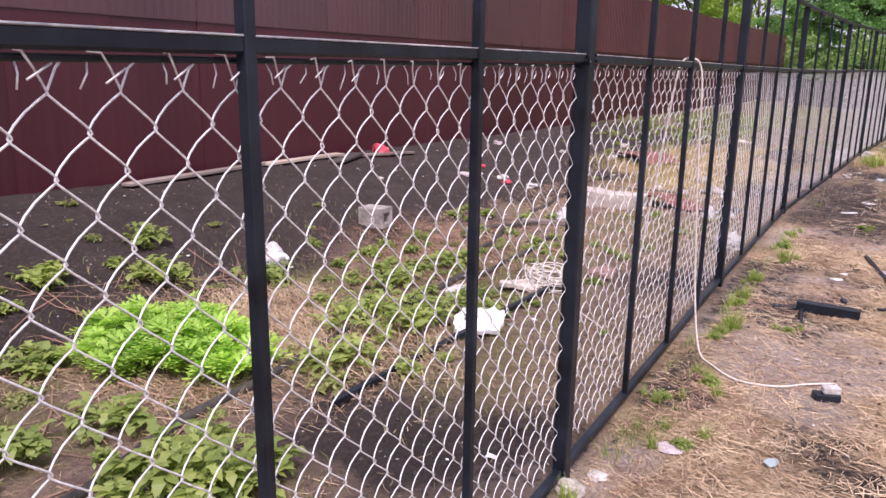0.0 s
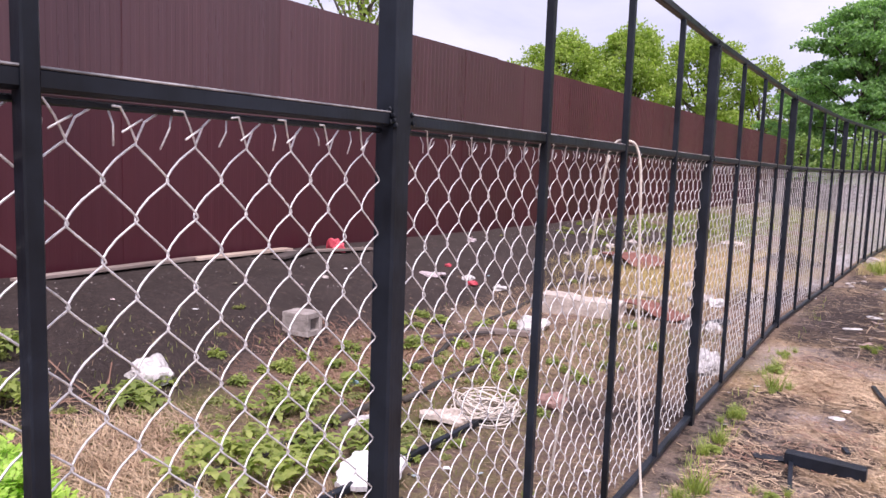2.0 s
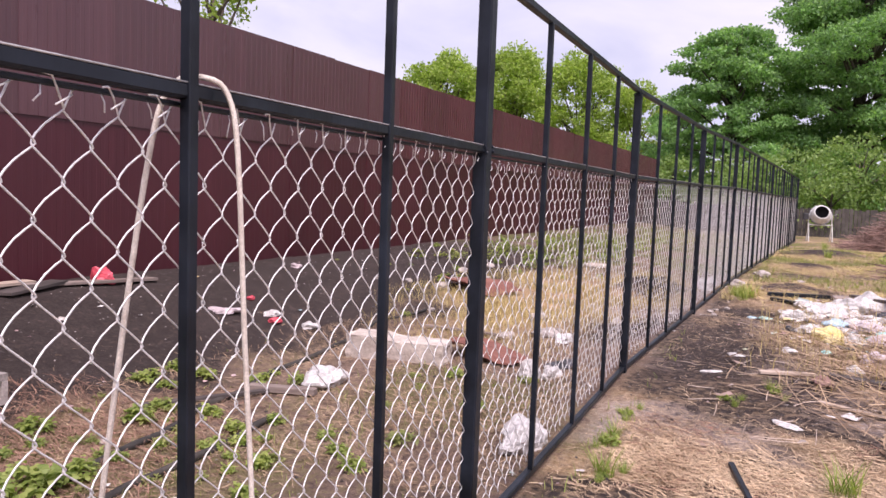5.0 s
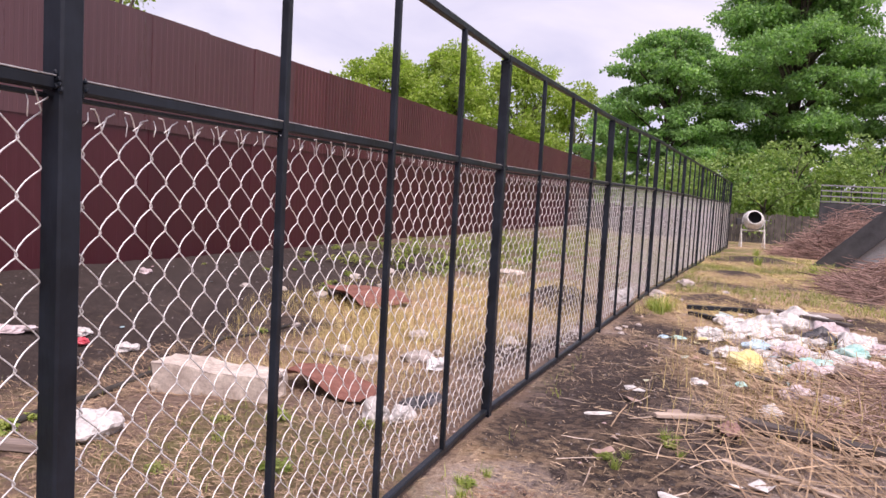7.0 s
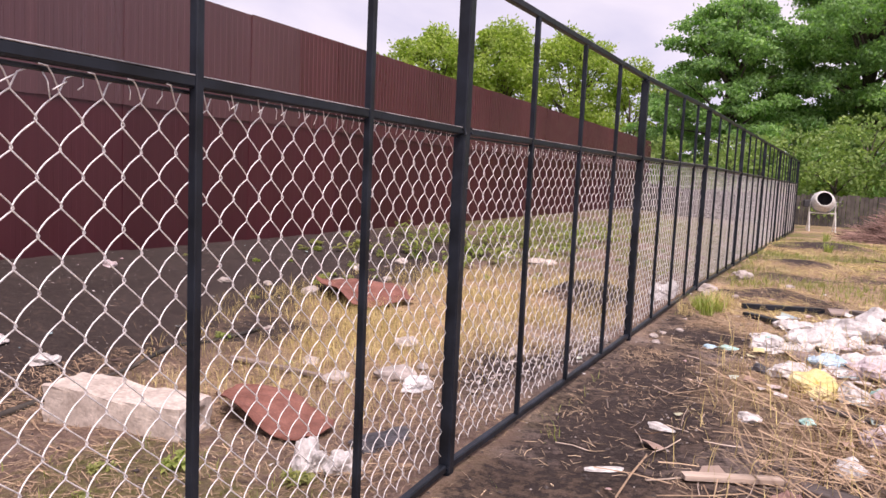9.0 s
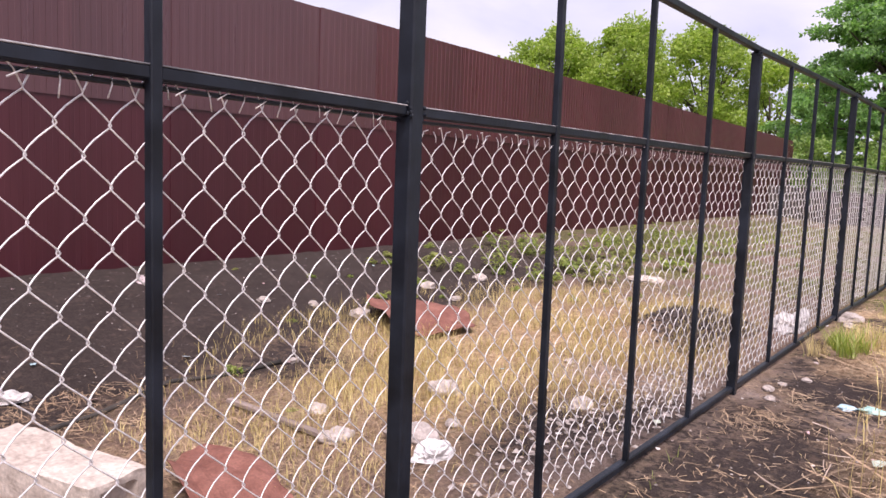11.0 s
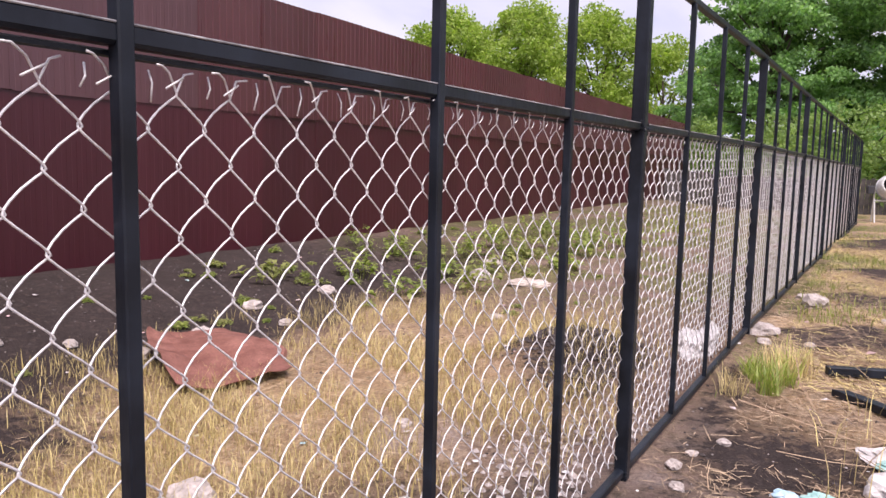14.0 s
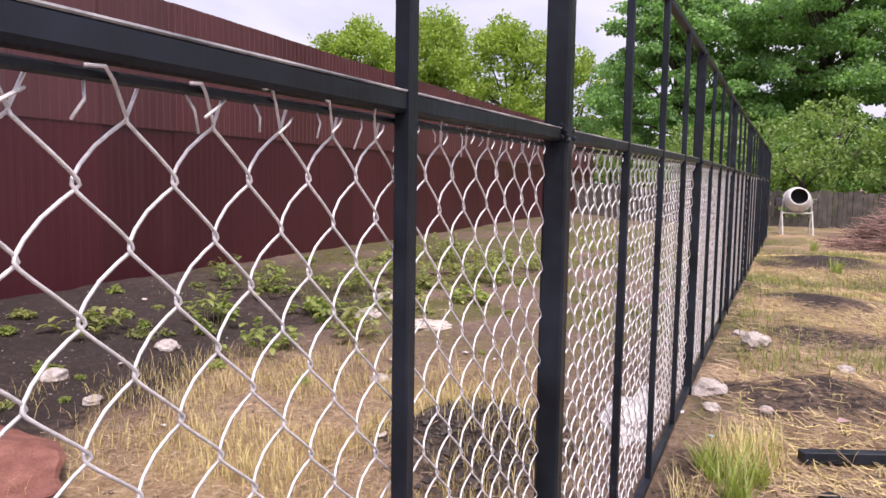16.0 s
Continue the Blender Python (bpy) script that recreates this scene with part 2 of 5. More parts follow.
M_BAG_BLACK = simple("dark_plastic_film", (0.03, 0.03, 0.035), (0.10, 0.09, 0.10), 6, 0.4, 0, 0.6, 0.01, 35)
M_RED = simple("red_plastic", (0.55, 0.05, 0.08), (0.75, 0.12, 0.16), 8, 0.45, 0, 0.5, 0.008, 35)
M_BLUEBIT = simple("blue_plastic", (0.05, 0.25, 0.65), (0.12, 0.42, 0.8), 8, 0.4, 0, 0.3, 0.003)
M_WOODGREY = simple("weathered_board", (0.17, 0.13, 0.115), (0.36, 0.29, 0.26), 3, 0.85, 0, 0.5, 0.004, 50, 0.1, "Object", 0.3, (1, 0.1, 1))
M_WOODPALE = simple("pale_board", (0.38, 0.29, 0.23), (0.58, 0.47, 0.40), 3, 0.85, 0, 0.5, 0.004, 50, 0.1, "Object", 0.3, (1, 0.1, 1))
M_WOODDARK = simple("dark_wet_board", (0.045, 0.038, 0.036), (0.13, 0.105, 0.10), 3, 0.7, 0, 0.5, 0.004, 50, 0.1, "Object", 0.3, (1, 0.1, 1))
M_ROPE = simple("cream_rope", (0.58, 0.50, 0.44), (0.78, 0.71, 0.64), 40, 0.8, 0, 0.6, 0.002, 250)
M_WHITEPAINT = simple("worn_white_paint", (0.50, 0.49, 0.47), (0.74, 0.73, 0.71), 6, 0.5, 0, 0.3, 0.003)
M_GREYSTEEL = simple("grey_steel", (0.22, 0.22, 0.235), (0.36, 0.36, 0.38), 4, 0.5, 0.4, 0.2, 0.002)
M_DARKSTEEL = simple("dark_steel_sheet", (0.03, 0.031, 0.036), (0.07, 0.07, 0.078), 3, 0.5, 0.2, 0.2, 0.002)
M_SCRAP = scrap_mat()
M_SOILHEAP = simple("dark_soil_heap", (0.07, 0.058, 0.057), (0.16, 0.135, 0.13), 18, 0.97, 0, 1.0, 0.02, 90, 0, "World", 0.1)
M_FENCEWOOD = simple("far_fence_boards", (0.05, 0.045, 0.042), (0.13, 0.115, 0.105), 4, 0.9, 0, 0.5, 0.004, 40, 0.15, "World")
M_BRICK = simple("reddish_clod", (0.22, 0.12, 0.10), (0.42, 0.27, 0.24), 10, 0.9, 0, 0.6, 0.006, 60)


# ---- geometry helpers ----
class Geo:
    """Collects vertices and faces of one mesh."""

    def __init__(self):
        self.v, self.f = [], []

    def box(self, m, sx, sy, sz, bev=0.0):
        """A box of that size around the origin of m, its long edges chamfered by bev."""
        base = len(self.v)
        hx, hy, hz = sx / 2, sy / 2, sz / 2
        if bev <= 0:
            for z in (-hz, hz):
                for x, y in ((-hx, -hy), (hx, -hy), (hx, hy), (-hx, hy)):
                    self.v.append(tuple(m @ Vector((x, y, z))))
            for q in ((3, 2, 1, 0), (4, 5, 6, 7), (0, 1, 5, 4), (1, 2, 6, 5), (2, 3, 7, 6), (3, 0, 4, 7)):
                self.f.append(tuple(base + k for k in q))
            return
        ring = [(-hx + bev, -hy), (hx - bev, -hy), (hx, -hy + bev), (hx, hy - bev), (hx - bev, hy), (-hx + bev, hy), (-hx, hy - bev), (-hx, -hy + bev)]
        k = len(ring)
        zs = [(-hz, 1 - bev / hx), (-hz + bev, 1), (hz - bev, 1), (hz, 1 - bev / hx)]
        for z, sc in zs:
            for x, y in ring:
                self.v.append(tuple(m @ Vector((x * sc, y * sc, z))))
        self.f.append(tuple(base + j for j in reversed(range(k))))
        self.f.append(tuple(base + 3 * k + j for j in range(k)))
        for r in range(3):
            for j in range(k):
                a, b = base + r * k + j, base + r * k + (j + 1) % k
                self.f.append((a, b, b + k, a + k))

    def tube(self, pts, r, sides=5, r_end=None, caps=True):
        """A round tube along points; r may shrink to r_end."""
        base = len(self.v)
        pts = [Vector(p) for p in pts]
        k = len(pts)
        for i, p in enumerate(pts):
            d = (pts[min(i + 1, k - 1)] - pts[max(i - 1, 0)])
            d = d.normalized() if d.length > 1e-9 else Vector((0, 0, 1))
            u = d.cross(Vector((0.31, 0.95, 0.05))).normalized()
            w = d.cross(u)
            rr = r if r_end is None else r + (r_end - r) * i / (k - 1)
            for j in range(sides):
                a = 2 * math.pi * j / sides
                self.v.append(tuple(p + (u * math.cos(a) + w * math.sin(a)) * rr))
        for i in range(k - 1):
            for j in range(sides):
                a, b = base + i * sides + j, base + i * sides + (j + 1) % sides
                self.f.append((a, b, b + sides, a + sides))
        if caps:
            self.f.append(tuple(base + j for j in reversed(range(sides))))
            self.f.append(tuple(base + (k - 1) * sides + j for j in range(sides)))

    def lathe(self, m, prof, sides=20):
        """A profile of (radius, height) turned about the z axis of m."""
        base = len(self.v)
        for r, z in prof:
            for j in range(sides):
                a = 2 * math.pi * j / sides
                self.v.append(tuple(m @ Vector((r * math.cos(a), r * math.sin(a), z))))
        for i in range(len(prof) - 1):
            for j in range(sides):
                a, b = base + i * sides + j, base + i * sides + (j + 1) % sides
                self.f.append((a, b, b + sides, a + sides))

    def blob(self, m, sub=3, amp=0.25, freq=1.6, seed=0.0, flat=0.0):
        """A lumpy ball of radius 1 in the frame of m; flat: how far its underside is cut level."""
        bm = bmesh.new()
        bmesh.ops.create_icosphere(bm, subdivisions=sub, radius=1.0)
        base = len(self.v)
        off = Vector((seed * 3.1, seed * 1.7, seed * 0.9))
        for v in bm.verts:
            k = 1 + amp * (noise.noise(v.co * freq + off) + 0.5 * noise.noise(v.co * freq * 2.3 + off) + 0.3 * noise.noise(v.co * freq * 5 + off))
            c = v.co * k
            if flat and c.z < -flat:
                c.z = -flat
            self.v.append(tuple(m @ c))
        for f in bm.faces:
            self.f.append(tuple(base + v.index for v in f.verts))
        bm.free()

    def mesh(self, name, mat, smooth=False):
        me = bpy.data.meshes.new(name)
        me.from_pydata(self.v, [], self.f)
        me.materials.append(mat)
        if smooth:
            me.polygons.foreach_set("use_smooth", [True] * len(me.polygons))
        me.update()
        return me


def thing(name, geo, mat, label, category, group="", kind="", at=None, smooth=False):
    ob = new(name, geo.mesh(name, mat, smooth) if geo else None)
    if at is not None:
        ob.matrix_world = at
    return tagged(ob, label, category, group, kind)


def part(name, data, mat, parent, label="", at=None, smooth=False):
    """One mesh under a thing or part; data is a Geo or a mesh shared with alike parts."""
    ob = new(name, data.mesh(name, mat, smooth) if isinstance(data, Geo) else data)
    ob.parent = parent
    if at is not None:
        ob.matrix_local = at
    return tagged(ob, label)


def empty(name, m, label, category, group="", kind=""):
    ob = new(name)
    ob.matrix_world = m
    return tagged(ob, label, category, group, kind)


def lin(p, table):
    return np.interp(p, [a for a, _ in table], [b for _, b in table])


# ---- plan ----
BAY = 3.52
POSTS = [(0.36, -6.98), (0.17, -3.50), (0.0, 0.0), (-0.178, 3.51), (-0.262, 7.03), (-0.138, 10.55), (-0.014, 14.07), (0.14, 17.58), (0.31, 21.09), (0.49, 24.60), (0.66, 28.1), (0.82, 31.6)]


def fence_x(y):
    return np.interp(y, [p[1] for p in POSTS], [p[0] for p in POSTS])


def low_z(y):
    """Height of the fence's bottom rail."""
    return np.interp(y, [-8, 0, 3.5, 7, 10.5, 14, 20], [-0.2, -0.18, -0.17, -0.115, -0.055, 0.0, 0.0])


def mid_z(y):
    return np.interp(y, [-8, -3.5, -1.7, 0, 9, 14, 40], [1.50, 1.503, 1.512, 1.526, 1.533, 1.590, 1.585])


def top_z(y):
    return np.interp(y, [-8, 7, 10.5, 14, 40], [2.235, 2.235, 2.235, 2.31, 2.31])


WALL_X = -6.4


def hashn(ix, iy, s):
    h = np.sin(ix * 127.1 + iy * 311.7 + s * 74.7) * 43758.5453
    return h - np.floor(h)


def vnoise(x, y, s=0.0):
    ix, iy = np.floor(x), np.floor(y)
    fx, fy = x - ix, y - iy
    fx, fy = fx * fx * (3 - 2 * fx), fy * fy * (3 - 2 * fy)
    a, b = hashn(ix, iy, s), hashn(ix + 1, iy, s)
    c, d = hashn(ix, iy + 1, s), hashn(ix + 1, iy + 1, s)
    return (a * (1 - fx) + b * fx) * (1 - fy) + (c * (1 - fx) + d * fx) * fy


def fbm(x, y, s=0.0):
    return 0.5 * vnoise(x, y, s) + 0.27 * vnoise(2.1 * x, 2.1 * y, s + 1) + 0.15 * vnoise(4.3 * x, 4.3 * y, s + 2) + 0.08 * vnoise(9.1 * x, 9.1 * y, s + 3)


def sstep(a, b, v):
    t = np.clip((v - a) / (b - a), 0, 1)
    return t * t * (3 - 2 * t)


MOUNDS = [(-1.05, 12.55, 0.55, 0.62, 0.25), (1.2, 18.7, 0.75, 1.0, 0.12), (1.7, 24.0, 1.1, 1.5, 0.16), (0.95, 14.6, 0.35, 0.4, 0.04)]


def ground_z(x, y):
    x, y = np.asarray(x, float), np.asarray(y, float)
    side = low_z(y) - 0.045
    inner = np.interp(y, [-8, 0, 7.5, 9.5, 12, 16], [-0.33, -0.335, -0.33, -0.22, -0.14, -0.03])
    k = sstep(0.12, 0.75, fence_x(y) - x)
    z = side * (1 - k) + inner * k
    z = z + (0.2 - inner) * sstep(3.0, 6.2, -x) * sstep(-60, -40, -y)
    near = np.exp(-((np.maximum(np.abs(x) - 8, 0)) / 20) ** 2) * np.exp(-(np.maximum(y - 30, 0) / 30) ** 2)
    z = z * (0.25 + 0.75 * near) + near * ((fbm(x * 0.9, y * 0.9, 5) - 0.5) * 0.07 + (fbm(x * 6, y * 6, 9) - 0.5) * 0.035)
    for mx, my, rx, ry, h in MOUNDS:
        z = z + h * np.exp(-(((x - mx) / rx) ** 2 + ((y - my) / ry) ** 2))
    return z


def gz(x, y):
    return float(ground_z(np.array([x]), np.array([y]))[0])


def ell(x, y, cx, cy, rx, ry):
    x, y = x + (fbm(x * 1.3, y * 1.3, 61) - 0.5) * 1.1, y + (fbm(x * 1.3, y * 1.3, 67) - 0.5) * 1.1
    return np.clip(1.35 - np.sqrt(((x - cx) / rx) ** 2 + ((y - cy) / ry) ** 2), 0, 1)


def cover(x, y):
    """Shares of dark soil, greenery and straw on the ground."""
    outer = sstep(-0.1, 0.15, x - fence_x(y))
    n1, n2 = fbm(x * 0.8, y * 0.8, 21), fbm(x * 1.1, y * 1.1, 33)
    straw_o = 0.30 + 1.5 * (n1 - 0.38) + 0.35 * sstep(6.0, 5.2, y)
    straw_o = np.maximum(straw_o, 0.95 * ell(x, y, 0.7, 5.2, 1.4, 0.55)) + 0.25 * sstep(12.5, 15.0, y)
    dark_o = np.maximum(0.95 * ell(x, y, 0.3, 8.6, 0.85, 2.6), ell(x, y, 0.45, 11.1, 0.7, 0.9))
    dark_o = np.maximum(dark_o, 0.95 * ell(x, y, 0.55, 3.0, 0.42, 0.5))
    dark_o = np.maximum(dark_o, 0.8 * ell(x, y, 0.75, 0.9, 0.35, 0.5))
    dark_o = np.maximum(dark_o, 0.75 * sstep(0.50, 0.62, fbm(x * 1.6, y * 1.6, 58)) * sstep(6.0, 5.0, y))
    dark_o = np.maximum(dark_o, 0.85 * ell(x, y, 1.35, 3.9, 0.22, 0.35))
    dark_o = np.maximum(dark_o, 0.75 * sstep(0.50, 0.66, fbm(x * 0.9, y * 0.9, 55)) * sstep(30, 24, y) * sstep(4.8, 6.2, y))
    for mx, my, rx, ry, h in MOUNDS[1:]:
        dark_o = np.maximum(dark_o, 1.1 * ell(x, y, mx, my, rx * 0.95, ry * 0.95))
    straw_o = np.maximum(straw_o, 0.85 * ell(x, y, 1.5, 12.0, 2.0, 3.5))
    green_o = 0.62 * sstep(13.0, 18.0, y) * sstep(0.46, 0.66, n2) + 0.5 * ell(x, y, 1.12, 3.9, 0.3, 0.7) + 0.6 * np.exp(-((x - fence_x(y) - 0.14) / 0.16) ** 2) * sstep(0.4, 0.6, n2)
    dark_i = sstep(3.1, 3.9, -x + (n1 - 0.5) * 1.4) * (1 - 0.7 * sstep(13.5, 19, y))
    dark_i = np.maximum(dark_i, 1.1 * ell(x, y, -1.05, 12.55, 0.6, 0.65))
    dark_i = np.maximum(dark_i, 1.25 * ell(x, y, -1.0, 0.05, 1.0, 0.62))
    dark_i = np.maximum(dark_i, 0.8 * ell(x, y, -0.55, 3.6, 0.75, 0.6))
    dark_i = np.maximum(dark_i, 0.85 * ell(x, y, -0.8, 9.4, 0.75, 1.1))
    dark_i = np.maximum(dark_i, 0.9 * ell(x, y, -3.2, 9.4, 0.6, 0.8))
    straw_i = np.maximum(0.75 * ell(x, y, -2.6, 0.7, 1.5, 1.3), 0.95 * ell(x, y, -2.2, 10.8, 1.9, 3.2))
    straw_i = np.maximum(straw_i, 0.15 + 0.8 * (n2 - 0.4))
    straw_i = np.maximum(straw_i, 0.7 * ell(x, y, -3.0, 3.6, 1.0, 1.4))
    green_i = np.maximum(0.85 * ell(x, y, -2.6, 1.6, 2.0, 3.8) * sstep(0.30, 0.58, n2), 0.6 * ell(x, y, -1.9, 6.0, 1.9, 1.5) * sstep(0.34, 0.6, n2))
    green_i = np.maximum(green_i, 0.8 * sstep(13.0, 17.0, y) * sstep(0.3, 0.55, n2))
    far = sstep(25, 45, y) + sstep(7, 14, np.abs(x))
    green = np.maximum(green_o * outer + green_i * (1 - outer), 0.6 * np.clip(far, 0, 1))
    return dark_o * outer + dark_i * (1 - outer), green, np.clip(straw_o, 0, 0.95) * outer + np.clip(straw_i, 0, 0.95) * (1 - outer)


def graded(lo, hi, step, far):
    core = list(np.arange(lo, hi + step / 2, step))
    a, s = [lo], step
    while a[0] > -far:
        s *= 1.25
        a.insert(0, a[0] - s)
    b, s = [core[-1]], step
    while b[-1] < far:
        s *= 1.25
        b.append(b[-1] + s)
    return np.array(a[:-1] + core + b[1:])


def build_ground():
    xs, ys = graded(-6.6, 3.4, 0.07, 900), graded(-3.0, 30.0, 0.07, 900)
    gx, gy = np.meshgrid(xs, ys)
    gx, gy = gx.ravel(), gy.ravel()
    zz = ground_z(gx, gy)
    w, h = len(xs), len(ys)
    idx = np.arange(w * h).reshape(h, w)
    faces = np.stack([idx[:-1, :-1], idx[:-1, 1:], idx[1:, 1:], idx[1:, :-1]], -1).reshape(-1, 4)
    me = bpy.data.meshes.new("ground")
    me.from_pydata(np.stack([gx, gy, zz], -1).tolist(), [], faces.tolist())
    me.polygons.foreach_set("use_smooth", [True] * len(me.polygons))
    d, g, s = cover(gx, gy)
    col = me.color_attributes.new("cover", "FLOAT_COLOR", "POINT")
    col.data.foreach_set("color", np.stack([d, g, s, 1.5 * sstep(0.53, 0.66, fbm(gx * 1.4, gy * 1.4, 91)) * (1 - 0.85 * sstep(10.0, 13.0, gy)) * sstep(-0.1, 0.2, gx - fence_x(gy)) + 0.9 * ell(gx, gy, -0.5, 9.6, 0.5, 1.5) + 0.8 * ell(gx, gy, -0.3, -0.12, 0.4, 0.18) + 1.1 * ell(gx, gy, -1.3, 10.85, 0.35, 0.3) + 1.2 * ell(gx, gy, 0.28, 3.9, 0.28, 0.35) + 1.2 * ell(gx, gy, 0.95, 4.85, 0.4, 0.22) + ell(gx, gy, 1.6, 4.1, 0.25, 0.4)], -1).ravel().astype(np.float32))
    me.materials.append(M_GROUND)
    me.update()
    return tagged(new("ground", me), "bare dark soil with dry straw and patchy weeds", "ground", kind="structure")


build_ground()


# ---- maroon sheet wall ----
def sheet_panel(height, width=1.162, pitch=0.115, deep=0.006):
    """A profiled sheet with trapezoid ribs, a flat back and rolled top edge; x along the wall."""
    g = Geo()
    prof = []
    n = int(width / pitch)
    for i in range(n):
        x = i * pitch
        for dx, d in ((0.0, 0.0), (0.040, 0.0), (0.046, deep), (0.094, deep), (0.100, 0.0)):
            prof.append((x + dx, d))
    prof.append((width - 0.001, 0.0))
    k = len(prof)
    for z in (0.0, height):
        for x, d in prof:
            g.v.append((x, -0.004 - d, z))
        for x, d in prof:
            g.v.append((x, 0.006, z))
    for i in range(k - 1):
        g.f.append((i, i + 1, 2 * k + i + 1, 2 * k + i))
        g.f.append((k + i + 1, k + i, 3 * k + i, 3 * k + i + 1))
        g.f.append((2 * k + i, 2 * k + i + 1, 3 * k + i + 1, 3 * k + i))
    g.f.append((0, 2 * k, 3 * k, k))
    g.f.append((k - 1, 2 * k - 1, 4 * k - 1, 3 * k - 1))
    return g


def build_wall():
    wall = empty("wall_west", pose(WALL_X, 0, 0), "tall maroon profiled sheet metal boundary wall", "wall", kind="structure")
    low, high, ribbed = sheet_panel(2.0, deep=0.0012).mesh("lower_sheet", M_WALL), sheet_panel(1.56, deep=0.002).mesh("upper_sheet", M_WALL_FADED), sheet_panel(1.56, deep=0.010).mesh("upper_sheet", M_WALL_UPPER)
    y = -9.2
    i = 0
    while y < 42.6:
        tilt = rng.uniform(-0.25, 0.25)
        part("lower_sheet", low, None, wall, at=pose((i % 2) * 0.005, y, 0.04, tilt, 0, 90))
        part("upper_sheet", high if y < 13.2 else ribbed, None, wall, at=pose(0.016 + (i % 2) * 0.005, y, 1.99 + rng.uniform(-0.008, 0.008), rng.uniform(-0.3, 0.3), 0, 90))
        y += 1.15
        i += 1
    for zz in (0.6, 1.8, 3.2):
        g = Geo()
        g.box(pose(-0.05, 17.0, zz), 0.04, 52.0, 0.04)
        part("rail", g, M_DARKSTEEL, wall)


build_wall()


# ---- black steel fence with chain link ----
def chain_mesh(length, height, seed, p, anchor, dz, wire):
    """Woven wires between two rails: x along the bay, z from 0 to height; a knot of the top row lies at anchor."""
    g = Geo()
    r = random.Random(seed)
    half = 0.06
    turns = int((height - 0.07) / half)
    z0 = height - 0.075 - turns * half + dz
    shift = anchor % (2 * p)
    for k in range(-3, int(length / p) + 2):
        phase = (k + turns) % 2
        pts = []
        sag = r.uniform(-0.002, 0.002)
        left, right = k * p + shift, (k + 1) * p + shift
        if left < -0.012 or right > length + 0.012:
            continue
        for j in range(turns):
            up = (j + phase) % 2 == 0
            a, b = (left - 0.0030, right + 0.0030) if up else (right + 0.0030, left - 0.0030)
            for s in (0.0, 0.08, 0.25, 0.5, 0.75, 0.92):
                e = 0.5 - 0.5 * math.cos(math.pi * s)
                w = min(1.0, max(0.0, (0.85 * s + 0.15 * e - 0.03) / 0.94))
                q = math.sin(math.pi * s)
                pts.append((a + (b - a) * w, (0.0090 if up else -0.0030) * q + sag, z0 + (j + s) * half + 0.0026 * q * (1 if up else -0.25)))
        up = (turns + phase) % 2 == 0
        x, z = (left if up else right), z0 + turns * half
        d = 1 if up else -1
        pts.append((x, 0, z))
        if up:
            pts += [(x + d * 0.018, 0.003, z + 0.030), (x + d * r.uniform(0.034, 0.044), 0.002, height - r.uniform(0.014, 0.020))]
        else:
            pts += [(x + d * 0.022, -0.010, z + 0.03), (x + d * r.uniform(0.044, 0.050), -0.026, height - r.uniform(0.008, 0.015))]
            x3, _, z3 = pts[-1]
            pts.append((x3 + d * r.uniform(0.010, 0.024), -0.028, z3 + r.uniform(-0.004, 0.002)))
        g.tube(pts, wire, 5)
        if not up:
            x0 = x + d * r.uniform(0.040, 0.055)
            tip = r.uniform(-0.03, 0.012)
            g.tube([(x0, -0.002, height - 0.02), (x0 - d * tip * 0.4, -0.012, height - 0.04), (x0 - d * tip, -0.010, height - r.uniform(0.05, 0.075))], 0.0017, 4)
            if r.random() < 0.75:
                x1, z1 = x + d * r.uniform(0.022, 0.034), height - r.uniform(0.038, 0.050)
                g.tube([(x1 - 0.014, -0.026, z1 - 0.008), (x1 + 0.010, -0.022, z1 + 0.004), (x1 + 0.032, -0.012, z1 + 0.013)], 0.0018, 4)
    return g


def square_tube(length, w, d, bev):
    g = Geo()
    g.box(pose(0, 0, length / 2), w, d, length, bev)
    return g


def post_geo(height, low, mid):
    """A square post with weld beads where the rails meet it and a closed cap."""
    g = square_tube(height, 0.062, 0.062, 0.006)
    r = random.Random(3)
    for zz in (low, mid, height - 0.02):
        for k in range(16):
            a = r.uniform(-0.022, 0.022)
            side = r.choice((-1, 1))
            g.blob(pose(r.uniform(-0.03, 0.036), side * 0.034, zz + a) @ Matrix.Diagonal((0.008, 0.004, 0.007, 1)), 1, 0.3, 2, k)
    return g


